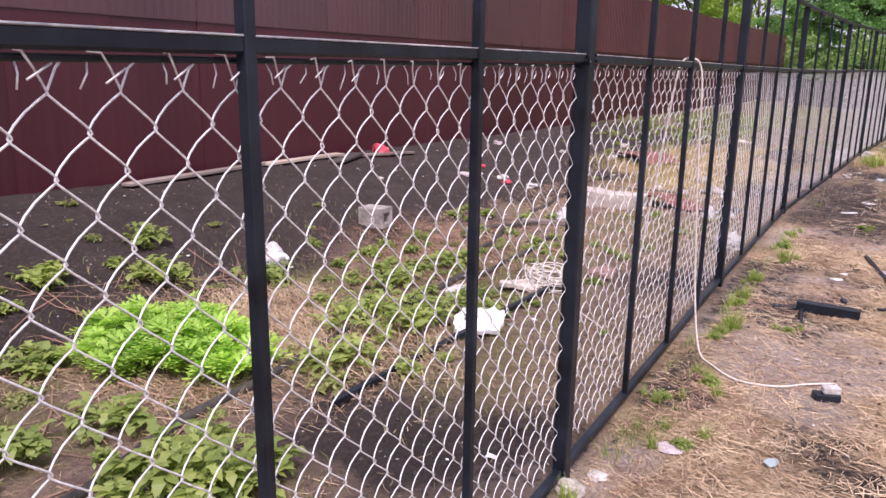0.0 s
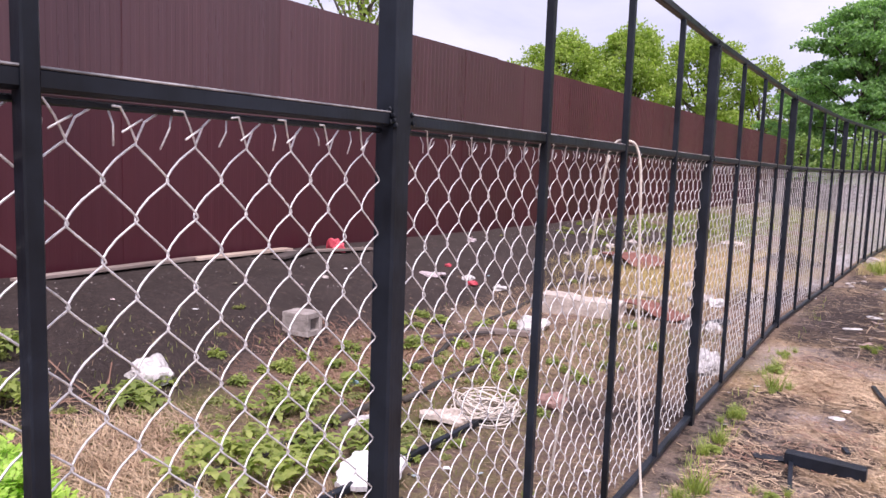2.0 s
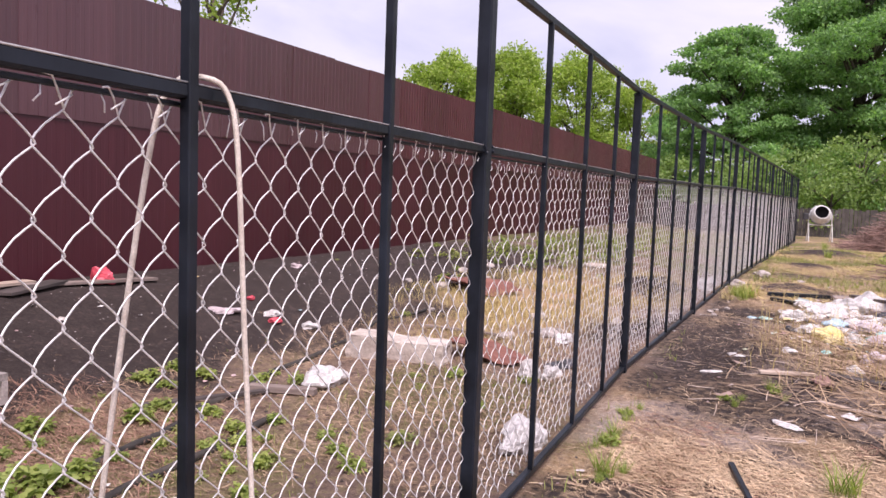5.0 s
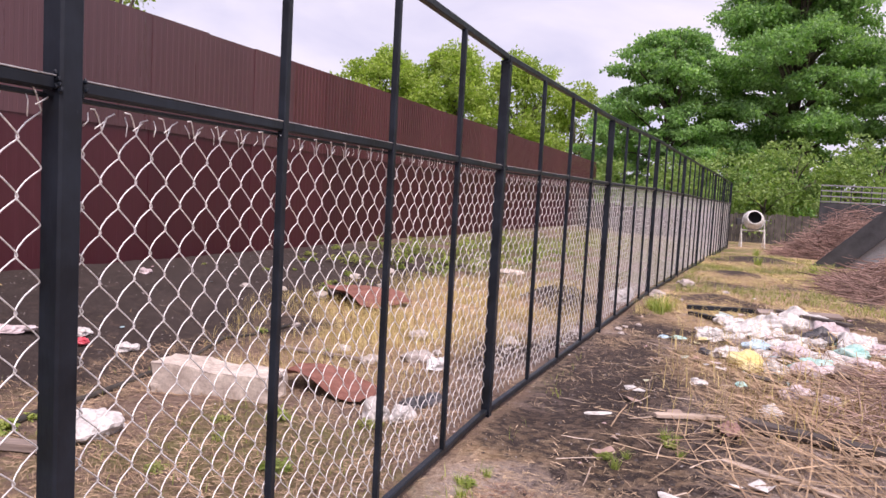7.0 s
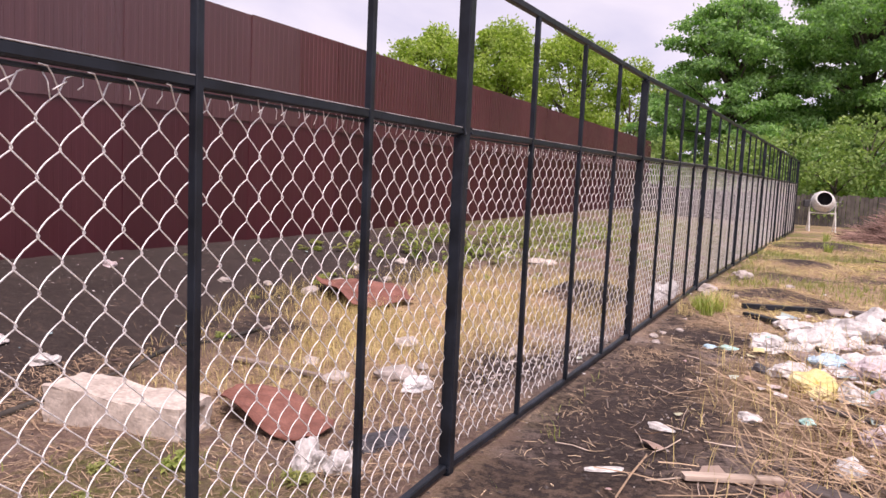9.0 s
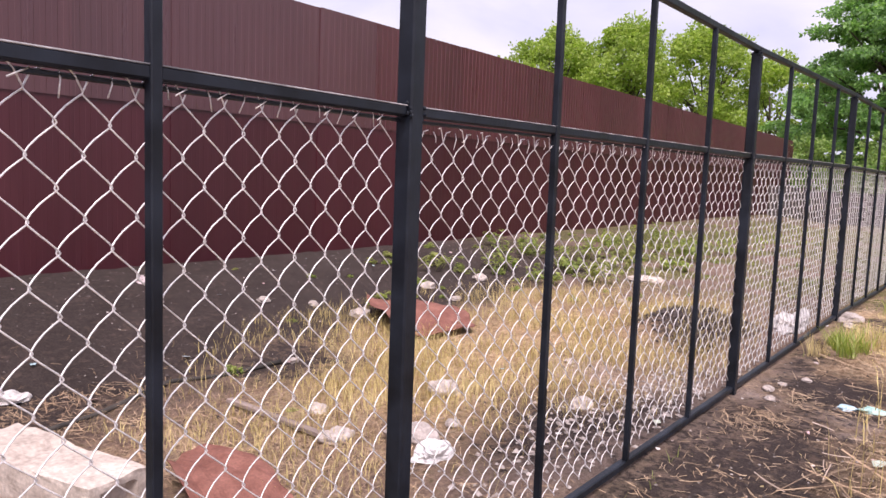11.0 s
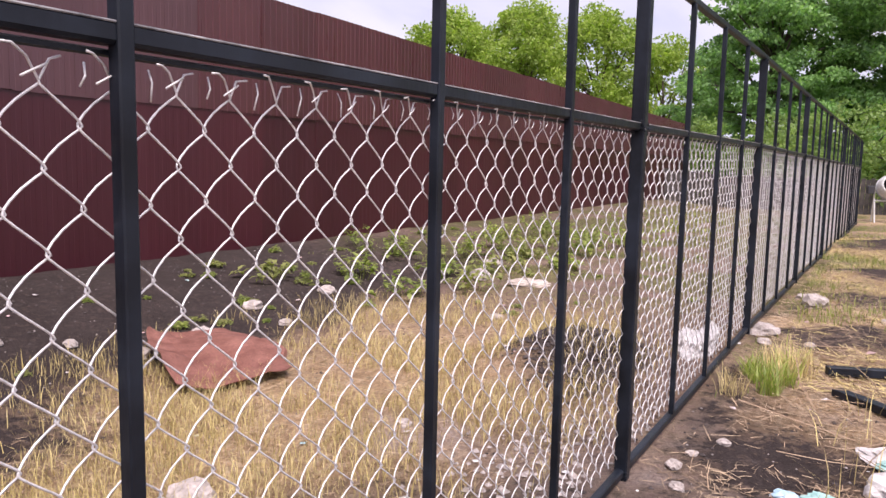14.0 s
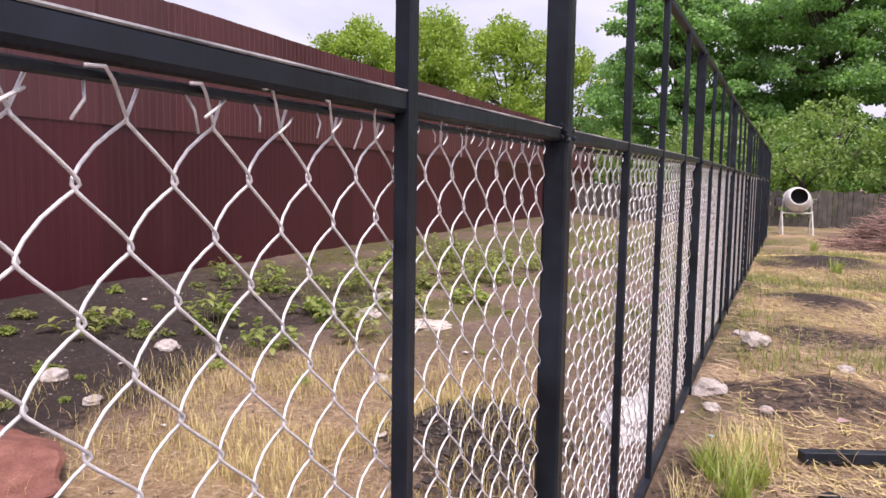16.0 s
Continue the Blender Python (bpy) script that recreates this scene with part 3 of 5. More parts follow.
def build_fence():
    fence = empty("chain_link_fence", pose(0, 0, 0), "black painted steel fence frame filled with galvanised chain link", "fence")
    nets = [chain_mesh(BAY - 0.07, 1.60, s, p, x0, dz, wire).mesh("chain_link", M_WIRE, True) for s, p, x0, dz, wire in ((1, 0.0585, 0.02, 0.0, 0.0020), (2, 0.0599, 3.036, 0.012, 0.0020), (3, 0.0588, 1.096, 0.018, 0.0020), (4, 0.0564, 1.248, 0.018, 0.0020), (5, 0.0573, 1.671, 0.024, 0.0020), (6, 0.056, 0.03, 0.010, 0.0028), (7, 0.056, 0.06, 0.012, 0.0028))]
    bar_mesh = {}
    for i, (x, y) in enumerate(POSTS):
        b, mid, top = low_z(y) - 0.12, mid_z(y), top_z(y)
        part("post", post_geo(top - b, low_z(y) - b, mid - b), M_BLACK, fence, at=pose(x, y, b))
        if i + 1 == len(POSTS):
            break
        x2, y2 = POSTS[i + 1]
        yaw = math.atan2(y2 - y, x2 - x)
        run = math.hypot(x2 - x, y2 - y)
        for name, fn, w, h in (("bottom_rail", low_z, 0.04, 0.04), ("middle_rail", mid_z, 0.034, 0.038), ("top_rail", top_z, 0.04, 0.04)):
            za, zb = float(fn(y)), float(fn(y2))
            over = 0.02 if name == "top_rail" else 0.0
            g = square_tube(run - (0.004 if over else 0.072), w, h, 0.006)
            m = Matrix.Translation(((x + x2) / 2, (y + y2) / 2, (za + zb) / 2 + over)) @ Matrix.Rotation(yaw, 4, "Z") @ Matrix.Rotation(-math.atan2(zb - za, run), 4, "Y") @ Matrix.Rotation(math.pi / 2, 4, "Y") @ Matrix.Translation((0, 0, -(run - (0.004 if over else 0.072)) / 2))
            rail = part(name, g, M_BLACK, fence, at=m)
            if name == "middle_rail":
                # thin pale strip that paints the bright highlight along the rail's top edge
                e = Geo()
                e.tube([(-0.0155, -0.0175, 0.0), (-0.0155, -0.0175, run - 0.072)], 0.0024, 6)
                part("edge_highlight", e, M_EDGE, rail, "pale strip painting the top edge's highlight")
        for k in (1, 2, 3):
            f = k / 4
            xb, yb = x + (x2 - x) * f, y + (y2 - y) * f
            zb0, zt = float(low_z(yb)) + 0.015, float(top_z(yb))
            key = round(zt - zb0, 2)
            if key not in bar_mesh:
                bar_mesh[key] = square_tube(key, 0.028, 0.028, 0.003).mesh("bar", M_BLACK)
            lean = rng.uniform(-0.25, 0.25)
            part("bar", bar_mesh[key], None, fence, at=Matrix.Translation((xb, yb, zb0)) @ Matrix.Rotation(yaw, 4, "Z") @ Matrix.Translation((0, -0.010, 0)) @ Matrix.Rotation(radians(lean), 4, "Y"))
        za, zb = float(low_z(y)) + 0.01, float(low_z(y2)) + 0.01
        sz = (float(mid_z(y + BAY / 2)) - 0.005 - (za + zb) / 2) / 1.60
        m = Matrix.Translation((x, y, za)) @ Matrix.Rotation(yaw, 4, "Z") @ Matrix.Rotation(-math.atan2(zb - za, run), 4, "Y") @ Matrix.Translation((0.035, 0.016, 0)) @ Matrix.Diagonal(((run - 0.07) / (BAY - 0.07), 1, sz, 1))
        rod = Geo()
        rod.tube([(0.036, 0.012, 0), (run - 0.036, 0.012, 0)], 0.006, 6)
        rz, rz2 = float(mid_z(y)) - 0.027, float(mid_z(y2)) - 0.027
        part("tension_rod", rod, M_BLACK, fence, at=Matrix.Translation((x, y, rz)) @ Matrix.Rotation(yaw, 4, "Z") @ Matrix.Rotation(-math.atan2(rz2 - rz, run), 4, "Y"))
        part("chain_link", nets[i] if i < 5 else nets[5 + i % 2], None, fence, "galvanised woven wire mesh with cut ends", at=m)


build_fence()


# ---- trees and far background ----
def leaves(centres, radii, per, size, r, squash=0.8, flat=False):
    """Small folded leaves in clumps round the centres; more of them near each clump's skin."""
    vs, fs = [], []
    for (cx, cy, cz), rad in zip(centres, radii):
        k = max(6, int(per * rad * rad))
        d = r.normal(size=(k, 3))
        d /= np.linalg.norm(d, axis=1)[:, None]
        rr = rad * r.uniform(0.25, 1.0, k) ** 0.45
        lump = 1 + 0.35 * np.sin(d[:, 0] * 5 + cx) * np.sin(d[:, 1] * 4 + cy) + 0.25 * np.sin(d[:, 2] * 7 + cz)
        p = np.array([cx, cy, cz]) + d * (rr * lump)[:, None] * np.array([1, 1, squash])
        ax = r.normal(size=(k, 3)) + d * 0.4
        ax[:, 2] -= 0.35
        ax /= np.linalg.norm(ax, axis=1)[:, None]
        bx = np.cross(ax, r.normal(size=(k, 3)))
        bx /= np.linalg.norm(bx, axis=1)[:, None]
        nz = np.cross(ax, bx)
        s = (size * r.uniform(0.55, 1.3, k))[:, None]
        base = len(vs) * 4
        quad = np.stack([p, p + ax * s * 0.5 + bx * s * 0.33 + nz * s * 0.1, p + ax * s, p + ax * s * 0.5 - bx * s * 0.33 + nz * s * 0.1], 1)
        vs.append(quad.reshape(-1, 3))
    v = np.concatenate(vs)
    f = np.arange(len(v)).reshape(-1, 4)
    g = Geo()
    g.v, g.f = v.tolist(), f.tolist()
    return g


def build_tree(x, y, height, spread, low, seed, mat, label, size=0.28, per=55, clumps=60, trunk_r=0.25, name="tree", group="", squash=0.8):
    """A tapered trunk with limbs; the crown's clumps sit at the limbs' ends and fill an uneven outline."""
    r = np.random.RandomState(seed)
    z0 = gz(x, y)
    tree = empty(name, pose(x, y, z0), label, "tree" if name == "tree" else "bush", group)
    tg = Geo()
    lean = r.uniform(-0.06, 0.06, 2)
    top = height * 0.72
    tg.tube([(lean[0] * top * t * t, lean[1] * top * t * t, top * t) for t in (0, 0.08, 0.25, 0.5, 0.75, 1.0)], trunk_r, 9, trunk_r * 0.25)
    cs, rs = [], []
    mid = (low + height) / 2
    for i in range(clumps):
        a = r.uniform(0, 2 * math.pi)
        u = r.uniform(-1, 1)
        rad = spread * math.sqrt(max(0.05, 1 - u * u)) * r.uniform(0.35, 1.0) * (1 + 0.22 * math.sin(3 * a + seed))
        cz = mid + u * (height - low) / 2 * r.uniform(0.82, 1.0)
        cs.append((rad * math.cos(a), rad * math.sin(a), cz))
        rs.append(spread * r.uniform(0.10, 0.26))
        if i % 4 == 0:
            h0 = max(low * 0.5, min(cz - 0.3, top) * r.uniform(0.5, 0.85))
            p0 = Vector((lean[0] * h0 * h0 / top, lean[1] * h0 * h0 / top, h0))
            p1 = Vector(cs[-1])
            tg.tube([p0, p0.lerp(p1, 0.4) + Vector((0, 0, 0.2)), p0.lerp(p1, 0.75) + Vector((0, 0, 0.15)), p1], trunk_r * 0.35, 5, trunk_r * 0.06)
    part("trunk", tg, M_BARK, tree, smooth=True)
    part("crown", leaves(cs, rs, per, size, r, squash), mat, tree)
    return tree


def build_acacia(x, y, height, spread, low, seed, label, boughs):
    """A tall tree whose foliage hangs in flat tiers on spreading boughs, with gaps of sky and shade between them."""
    r = np.random.RandomState(seed)
    tree = empty("tree", pose(x, y, gz(x, y)), label, "tree")
    tg = Geo()
    top = height * 0.8
    tg.tube([(0.25 * math.sin(3 * t + seed), 0.2 * math.sin(2 * t), top * t) for t in (0, 0.1, 0.3, 0.55, 0.8, 1.0)], spread * 0.055, 9, spread * 0.014)
    cs, rs = [], []
    for i in range(boughs):
        t = (i + 0.5) / boughs
        a = i * 2.4 + r.uniform(-0.4, 0.4)
        env = spread * math.sqrt(max(0.06, 1 - (1.9 * t - 0.75) ** 2 * 0.72)) * r.uniform(0.72, 1.0)
        q = math.sqrt(r.uniform(0.12, 1.0)) * 0.80
        c = Vector((env * q * math.cos(a), env * q * math.sin(a), low + (height - low) * (t * 0.97 - 0.10 * q * q)))
        b = spread * r.uniform(0.20, 0.32)
        h0 = min(top, c.z) * r.uniform(0.62, 0.85)
        p0 = Vector((0, 0, h0))
        tg.tube([p0, p0.lerp(c, 0.45) + Vector((0, 0, 0.25)), p0.lerp(c, 0.8) + Vector((0, 0, 0.1)), c], spread * 0.017, 5, spread * 0.003)
        for k in range(11):
            u, w = r.uniform(0, 2 * math.pi), math.sqrt(r.uniform(0, 1)) * b
            cs.append((c.x + w * math.cos(u), c.y + w * math.sin(u), c.z - 0.42 * w * w / b + r.uniform(-0.12, 0.12) * b))
            rs.append(b * r.uniform(0.26, 0.44))
    part("trunk", tg, M_BARK, tree, smooth=True)
    part("crown", leaves(cs, rs, 420, 0.21, r, 0.5), M_LEAF_DARK, tree)
    return tree


build_tree(-27.0, 58.7, 12.8, 4.7, 2.5, 11, M_LEAF_LIGHT, "broad light green leafy tree behind the maroon wall", 0.27, 300, 150, 0.30)
build_tree(-21.4, 59.5, 13.0, 4.6, 2.5, 12, M_LEAF_LIGHT, "rounded light green tree behind the maroon wall", 0.27, 300, 140, 0.28)
build_tree(-15.4, 59.0, 12.2, 4.5, 2.5, 13, M_LEAF_LIGHT, "spreading light green tree behind the maroon wall", 0.26, 300, 130, 0.26)
build_tree(-10.7, 58.5, 10.2, 3.4, 2.0, 19, M_LEAF_LIGHT, "small light green tree at the wall's far end", 0.25, 340, 80, 0.2)
build_tree(-16.8, 19.5, 10.5, 2.9, 6.3, 14, M_LEAF_LIGHT, "tall tree with drooping leafy branches behind the wall", 0.17, 210, 44, 0.2)
build_acacia(-3.2, 49.0, 12.6, 5.0, 2.0, 15, "dark green acacia with layered feathery crown", 58)
build_acacia(3.8, 52.5, 18.0, 7.4, 2.0, 16, "large dark green acacia with layered spreading crown", 84)
build_acacia(13.5, 51.0, 18.5, 7.4, 2.0, 18, "tall dark green acacia with spreading crown", 70)
build_acacia(-7.2, 54.0, 9.0, 3.6, 0.8, 17, "smaller dark green tree at the plot's end", 36)
build_tree(26.0, 50.0, 15.0, 7.0, 2.0, 20, M_LEAF_DARK, "dark green tree at the plot's far corner", 0.36, 60, 90, 0.5)
for bx, by, bh, bs, sd in ((-0.8, 40.0, 3.6, 2.2, 35), (5.2, 39.6, 3.6, 2.4, 36), (8.8, 39.8, 3.6, 2.4, 37), (2.2, 39.8, 3.4, 2.2, 38), (0.6, 40.5, 4.3, 2.0, 21), (3.4, 41.0, 5.0, 2.4, 22), (6.8, 40.0, 5.2, 2.6, 23), (10.6, 41.0, 4.8, 2.6, 24), (14.8, 41.0, 4.6, 2.6, 25), (-2.4, 43.0, 4.0, 2.0, 26), (-5.6, 43.5, 3.6, 2.2, 27), (-8.8, 45.0, 3.6, 2.2, 28), (18.6, 41.0, 4.8, 2.6, 29)):
    build_tree(bx, by, bh, bs, 0.1, sd, M_LEAF_BUSH, "leafy mid green bush behind the dark board fence", 0.17, 330, 52, 0.1, "bush", "bushes at the end of the plot")


def build_far_fence():
    """Dark boards standing upright across the end of the plot."""
    f = empty("board_fence", pose(0, 38.2, 0), "low dark weathered board fence across the plot", "fence")
    g = Geo()
    g.box(pose(0, 0, 0.65), 0.145, 0.025, 1.3, 0.004)
    me = g.mesh("board", M_FENCEWOOD)
    for i in range(130):
        x = -6.0 + i * 0.155
        part("board", me, None, f, at=pose(x, rng.uniform(-0.01, 0.01), gz(x, 38.2) - 0.03 + rng.uniform(-0.05, 0.04), 0, rng.uniform(-0.8, 0.8), 0))
    for zz in (0.35, 1.0):
        r_ = Geo()
        r_.box(pose(4.0, 0.04, zz), 20.0, 0.04, 0.07)
        part("rail", r_, M_FENCEWOOD, f)


build_far_fence()


def build_mixer():
    x, y = 1.68, 33.6
    mix = empty("concrete_mixer", pose(x, y, gz(x, y), 0, 0, 8) @ Matrix.Diagonal((0.84, 0.84, 0.84, 1)), "white concrete mixer with round open drum on legs", "mixer")
    tilt = Matrix.Translation((0, 0, 1.28)) @ Matrix.Rotation(radians(68), 4, "X")
    d = Geo()
    d.lathe(tilt, [(0.0, -0.42), (0.25, -0.42), (0.42, -0.22), (0.46, -0.02), (0.44, 0.12), (0.34, 0.32), (0.30, 0.345), (0.285, 0.335), (0.31, 0.30), (0.42, 0.10), (0.43, -0.02), (0.39, -0.2), (0.0, -0.36)], 28)
    drum = part("drum", d, M_WHITEPAINT, mix, "worn white steel drum with dark mouth", smooth=True)
    # added dark skin over the white inside: the mouth's shade put into colour
    mo = Geo()
    mo.lathe(tilt, [(0.285, 0.322), (0.40, 0.10), (0.41, -0.02), (0.36, -0.18), (0.0, -0.33)], 28)
    part("mouth_shade", mo, M_DARKSTEEL, drum, "dark inner skin painting the shade in the drum's mouth", smooth=True)
    rg = Geo()
    rg.lathe(tilt, [(0.455, -0.06), (0.485, -0.06), (0.485, 0.0), (0.455, 0.0)], 28)
    part("ring_gear", rg, M_GREYSTEEL, drum)
    for sx in (-0.5, 0.5):
        lg = Geo()
        lg.tube([(sx, 0.3, 0.0), (sx, 0.05, 0.85), (sx * 0.96, 0.0, 1.29)], 0.028, 8)
        part("leg", lg, M_WHITEPAINT, mix, "white tubular leg")
        lg = Geo()
        lg.tube([(sx, -0.42, 0.0), (sx, -0.06, 0.86)], 0.028, 8)
        part("leg", lg, M_WHITEPAINT, mix, "white tubular leg")
    cb = Geo()
    cb.tube([(-0.52, -0.1, 0.80), (0.52, -0.1, 0.80)], 0.03, 8)
    part("crossbar", cb, M_WHITEPAINT, mix)
    bx = Geo()
    bx.box(pose(-0.62, 0.1, 1.18), 0.22, 0.36, 0.3, 0.02)
    part("motor_box", bx, M_DARKSTEEL, mix)
    hw = Geo()
    hw.tube([(0.5, 0, 1.29), (0.66, 0, 1.29), (0.72, 0, 1.50)], 0.015, 6)
    part("handle", hw, M_GREYSTEEL, mix)


build_mixer()


def sticks(n, spread, height, length, r, rad=0.008, seedy=0):
    """A tangle of bent sticks heaped up."""
    g = Geo()
    for i in range(n):
        a, q = r.uniform(0, 2 * math.pi), math.sqrt(r.uniform(0, 1))
        cx, cy = spread[0] * q * math.cos(a), spread[1] * q * math.sin(a)
        cz = height * (1 - q) * r.uniform(0.0, 1.0) + 0.02
        yaw, el = r.uniform(0, 2 * math.pi), r.uniform(-0.25, 0.45)
        L = length * r.uniform(0.4, 1.2)
        dx, dy, dz = math.cos(yaw) * math.cos(el), math.sin(yaw) * math.cos(el), math.sin(el)
        pts = []
        for t in (-0.5, -0.2, 0.15, 0.5):
            pts.append((cx + dx * L * t + r.normal() * 0.03 * L, cy + dy * L * t + r.normal() * 0.03 * L, max(0.005, cz + dz * L * t + r.normal() * 0.02 * L)))
        rr = rad * r.uniform(0.5, 1.6)
        g.tube(pts, rr, 4, rr * 0.5)
    return g


def heap_at(name, x, y, n, spread, height, length, seed, mat, label, rad=0.008):
    return thing(name, sticks(n, spread, height, length, np.random.RandomState(seed), rad), mat, label, "branches", kind="stuff", at=pose(x, y, gz(x, y)))


heap_at("brush_pile", 4.6, 29.3, 3600, (2.1, 1.7), 1.9, 1.3, 31, M_BRUSH, "reddish brown heap of cut branches at the plot's end", 0.0075)
heap_at("brush_pile", 4.1, 18.2, 1500, (1.35, 2.8), 0.75, 1.1, 32, M_BRUSH, "low tangle of dead brown branches", 0.008)
heap_at("brush_pile", 2.75, 8.6, 520, (0.95, 1.5), 0.38, 0.7, 33, M_TWIG, "tangle of dry weeds and thin twigs beside rubbish", 0.005)


def build_lean_panels():
    """Dark sheet panels with lattice tops, one upright and one leaning on grey beams."""
    for nm, m, w, h, lab in (("upright_panel", pose(3.75, 31.6, 0.0, 0, 0, 8), 4.2, 2.42, "upright dark steel panel with light lattice top"),
                             ("leaning_panel", pose(3.12, 24.6, 0.0, 0, 45, -6), 0.56, 6.0, "long dark steel panel leaning with lattice top")):
        p = empty(nm, m, lab, "panel")
        g = Geo()
        g.box(pose(w / 2, 0, h * 0.37), w, 0.05, h * 0.74, 0.008)
        part("sheet", g, M_DARKSTEEL, p)
        k = int(w / 0.35) + 1
        for i in range(k + 1):
            s_ = Geo()
            s_.box(pose(0.02 + (w - 0.04) * i / k, 0, h * 0.87), 0.035, 0.035, h * 0.26)
            part("lattice_bar", s_, M_DARKSTEEL, p)
        for j in range(4):
            s_ = Geo()
            s_.box(pose(w / 2, -0.03, h * (0.755 + 0.078 * j)), w, 0.03, 0.045)
            part("lattice_rail", s_, M_GREYSTEEL, p)
    b = empty("leaning_beam", pose(3.92, 24.75, 0.0, 0, 44, -6), "wide grey steel sheet beam leaning beside dark panel", "beam")
    g = Geo()
    g.box(pose(0.24, 0, 3.1), 0.46, 0.10, 6.6, 0.015)
    part("web", g, M_GREYSTEEL, b)
    g = Geo()
    g.box(pose(-0.02, -0.06, 3.1), 0.05, 0.22, 6.6, 0.01)
    part("flange", g, M_GREYSTEEL, b)


build_lean_panels()


# ---- things lying by the fence, outer side ----
def stone(x, y, sx, sy, sz, seed, mat=None, label="pale broken stone half sunk in soil", name="stone", group="stones on the ground", turn=0):
    g = Geo()
    g.blob(Matrix.Diagonal((sx, sy, sz, 1)), 3, 0.34, 1.3, seed, 0.45)
    return thing(name, g, mat or M_STONE, label, "stone", group, at=pose(x, y, gz(x, y) + sz * 0.3, 0, 0, turn))


def bag(x, y, sx, sy, sz, seed, mat, label, name="plastic_bag", group="", turn=0, amp=0.42, up=0.0, cat="rubbish"):
    """Crumpled film: a lopsided flattened lump with pulled corners and sharp creases."""
    bm = bmesh.new()
    bmesh.ops.create_icosphere(bm, subdivisions=4, radius=1.0)
    g = Geo()
    off = Vector((seed * 3.1, seed * 1.7, seed * 0.9))
    for v in bm.verts:
        c = v.co
        lobe = 0.75 * noise.noise(c * 1.1 + off) + 0.35 * abs(noise.noise(c * 2.3 + off))
        crease = 0.30 * (0.35 - abs(noise.noise(c * 2.6 - off))) + 0.16 * (0.3 - abs(noise.noise(c * 5.5 + off)))
        k = 1 + amp * 1.5 * (lobe + crease)
        p = c * k
        if p.z < -0.45:
            p.z = -0.45
        g.v.append((p.x * sx, p.y * sy, p.z * sz * (1 + 0.5 * noise.noise(Vector((c.x * 1.6, c.y * 1.6, seed))))))
    for f in bm.faces:
        g.f.append(tuple(v.index for v in f.verts))
    bm.free()
    return thing(name, g, mat, label, cat, group, at=pose(x, y, gz(x, y) + sz * 0.42 + up, 0, 0, turn), smooth=False)


def beam_thing(name, p, q, w, h, mat, label, cat, lift=0.0, bev=0.004, tilt=0.0):
    """A bar or board lying on the ground from p to q."""
    (x1, y1), (x2, y2) = p, q
    z1, z2 = gz(x1, y1), gz(x2, y2)
    zm = gz((x1 + x2) / 2, (y1 + y2) / 2)
    up = max(0.0, zm - (z1 + z2) / 2) + lift
    a, b = Vector((x1, y1, z1 + h / 2 + up)), Vector((x2, y2, z2 + h / 2 + up))
    L = (b - a).length
    g = Geo()
    g.box(pose(0, 0, 0), w, L, h, min(bev, h * 0.4))
    d = b - a
    m = Matrix.Translation((a + b) / 2) @ Matrix.Rotation(math.atan2(-d.x, d.y), 4, "Z") @ Matrix.Rotation(math.asin(d.z / L), 4, "X") @ Matrix.Rotation(radians(tilt), 4, "Y")
    return thing(name, g, mat, label, cat, at=m)


def build_t_steel():
    x, y = 0.67, 3.22
    z = gz(x, y)
    t = empty("steel_offcut", pose(x, y, z, 0, 0, 0), "black painted square tube offcut with welded peg", "steel offcut")
    g = Geo()
    g.box(pose(0, 0, 0.045, 0, 0, -2) @ Matrix.Rotation(math.pi / 2, 4, "Y"), 0.08, 0.08, 0.42, 0.006)
    part("tube", g, M_BLACK, t)
    g = Geo()
    g.box(pose(-0.14, -0.26, 0.025, 90, 0, 8), 0.025, 0.025, 0.46, 0.003)
    part("peg", g, M_BLACK, t)
    g = Geo()
    g.box(pose(-0.29, 0.02, 0.012, 0, 3, 24), 0.2, 0.09, 0.012, 0.002)
    thing("steel_plate", g, M_BLACK, "small flat black steel plate on soil", "steel offcut", at=pose(x, y, z))
    g = Geo()
    g.box(pose(0, 0, 0.015, 90, 0, -50), 0.03, 0.03, 0.12, 0.003)
    thing("steel_offcut", g, M_BLACK, "short black steel tube offcut on straw", "steel offcut", at=pose(1.02, 3.55, gz(1.02, 3.55)))
    g = Geo()
    g.box(pose(0, 0, 0.015, 90, 0, 20), 0.03, 0.03, 0.09, 0.003)
    thing("steel_offcut", g, M_BLACK, "short black steel tube offcut on straw", "steel offcut", at=pose(0.74, 3.6, gz(0.74, 3.6)))


build_t_steel()
beam_thing("steel_bar", (0.77, 5.17), (1.36, 2.9), 0.03, 0.03, M_BLACK, "long thin black steel tube lying on straw", "steel bar", 0.012)
beam_thing("board", (1.34, 7.60), (2.3, 7.36), 0.11, 0.05, M_WOODDARK, "dark wet board lying among dry stalks", "board", 0.02)
beam_thing("board", (0.80, 7.52), (1.24, 7.76), 0.06, 0.03, M_WOODPALE, "short pale split board on dark soil", "board", 0.012)
beam_thing("board", (1.25, 6.93), (1.85, 6.62), 0.05, 0.02, M_WOODPALE, "thin pale splintered lath on straw", "board", 0.01)
beam_thing("steel_bar", (0.65, 13.0), (1.5, 13.35), 0.07, 0.06, M_BLACK, "black steel tube lying across straw", "steel bar", 0.01)
beam_thing("steel_bar", (0.72, 12.48), (1.25, 11.95), 0.08, 0.05, M_BLACK, "black steel channel lying across straw", "steel bar", 0.01)
beam_thing("board", (1.55, 13.3), (2.6, 13.5), 0.2, 0.03, M_WOODGREY, "grey weathered board behind the rubbish", "board", 0.02, 0.004, 8)
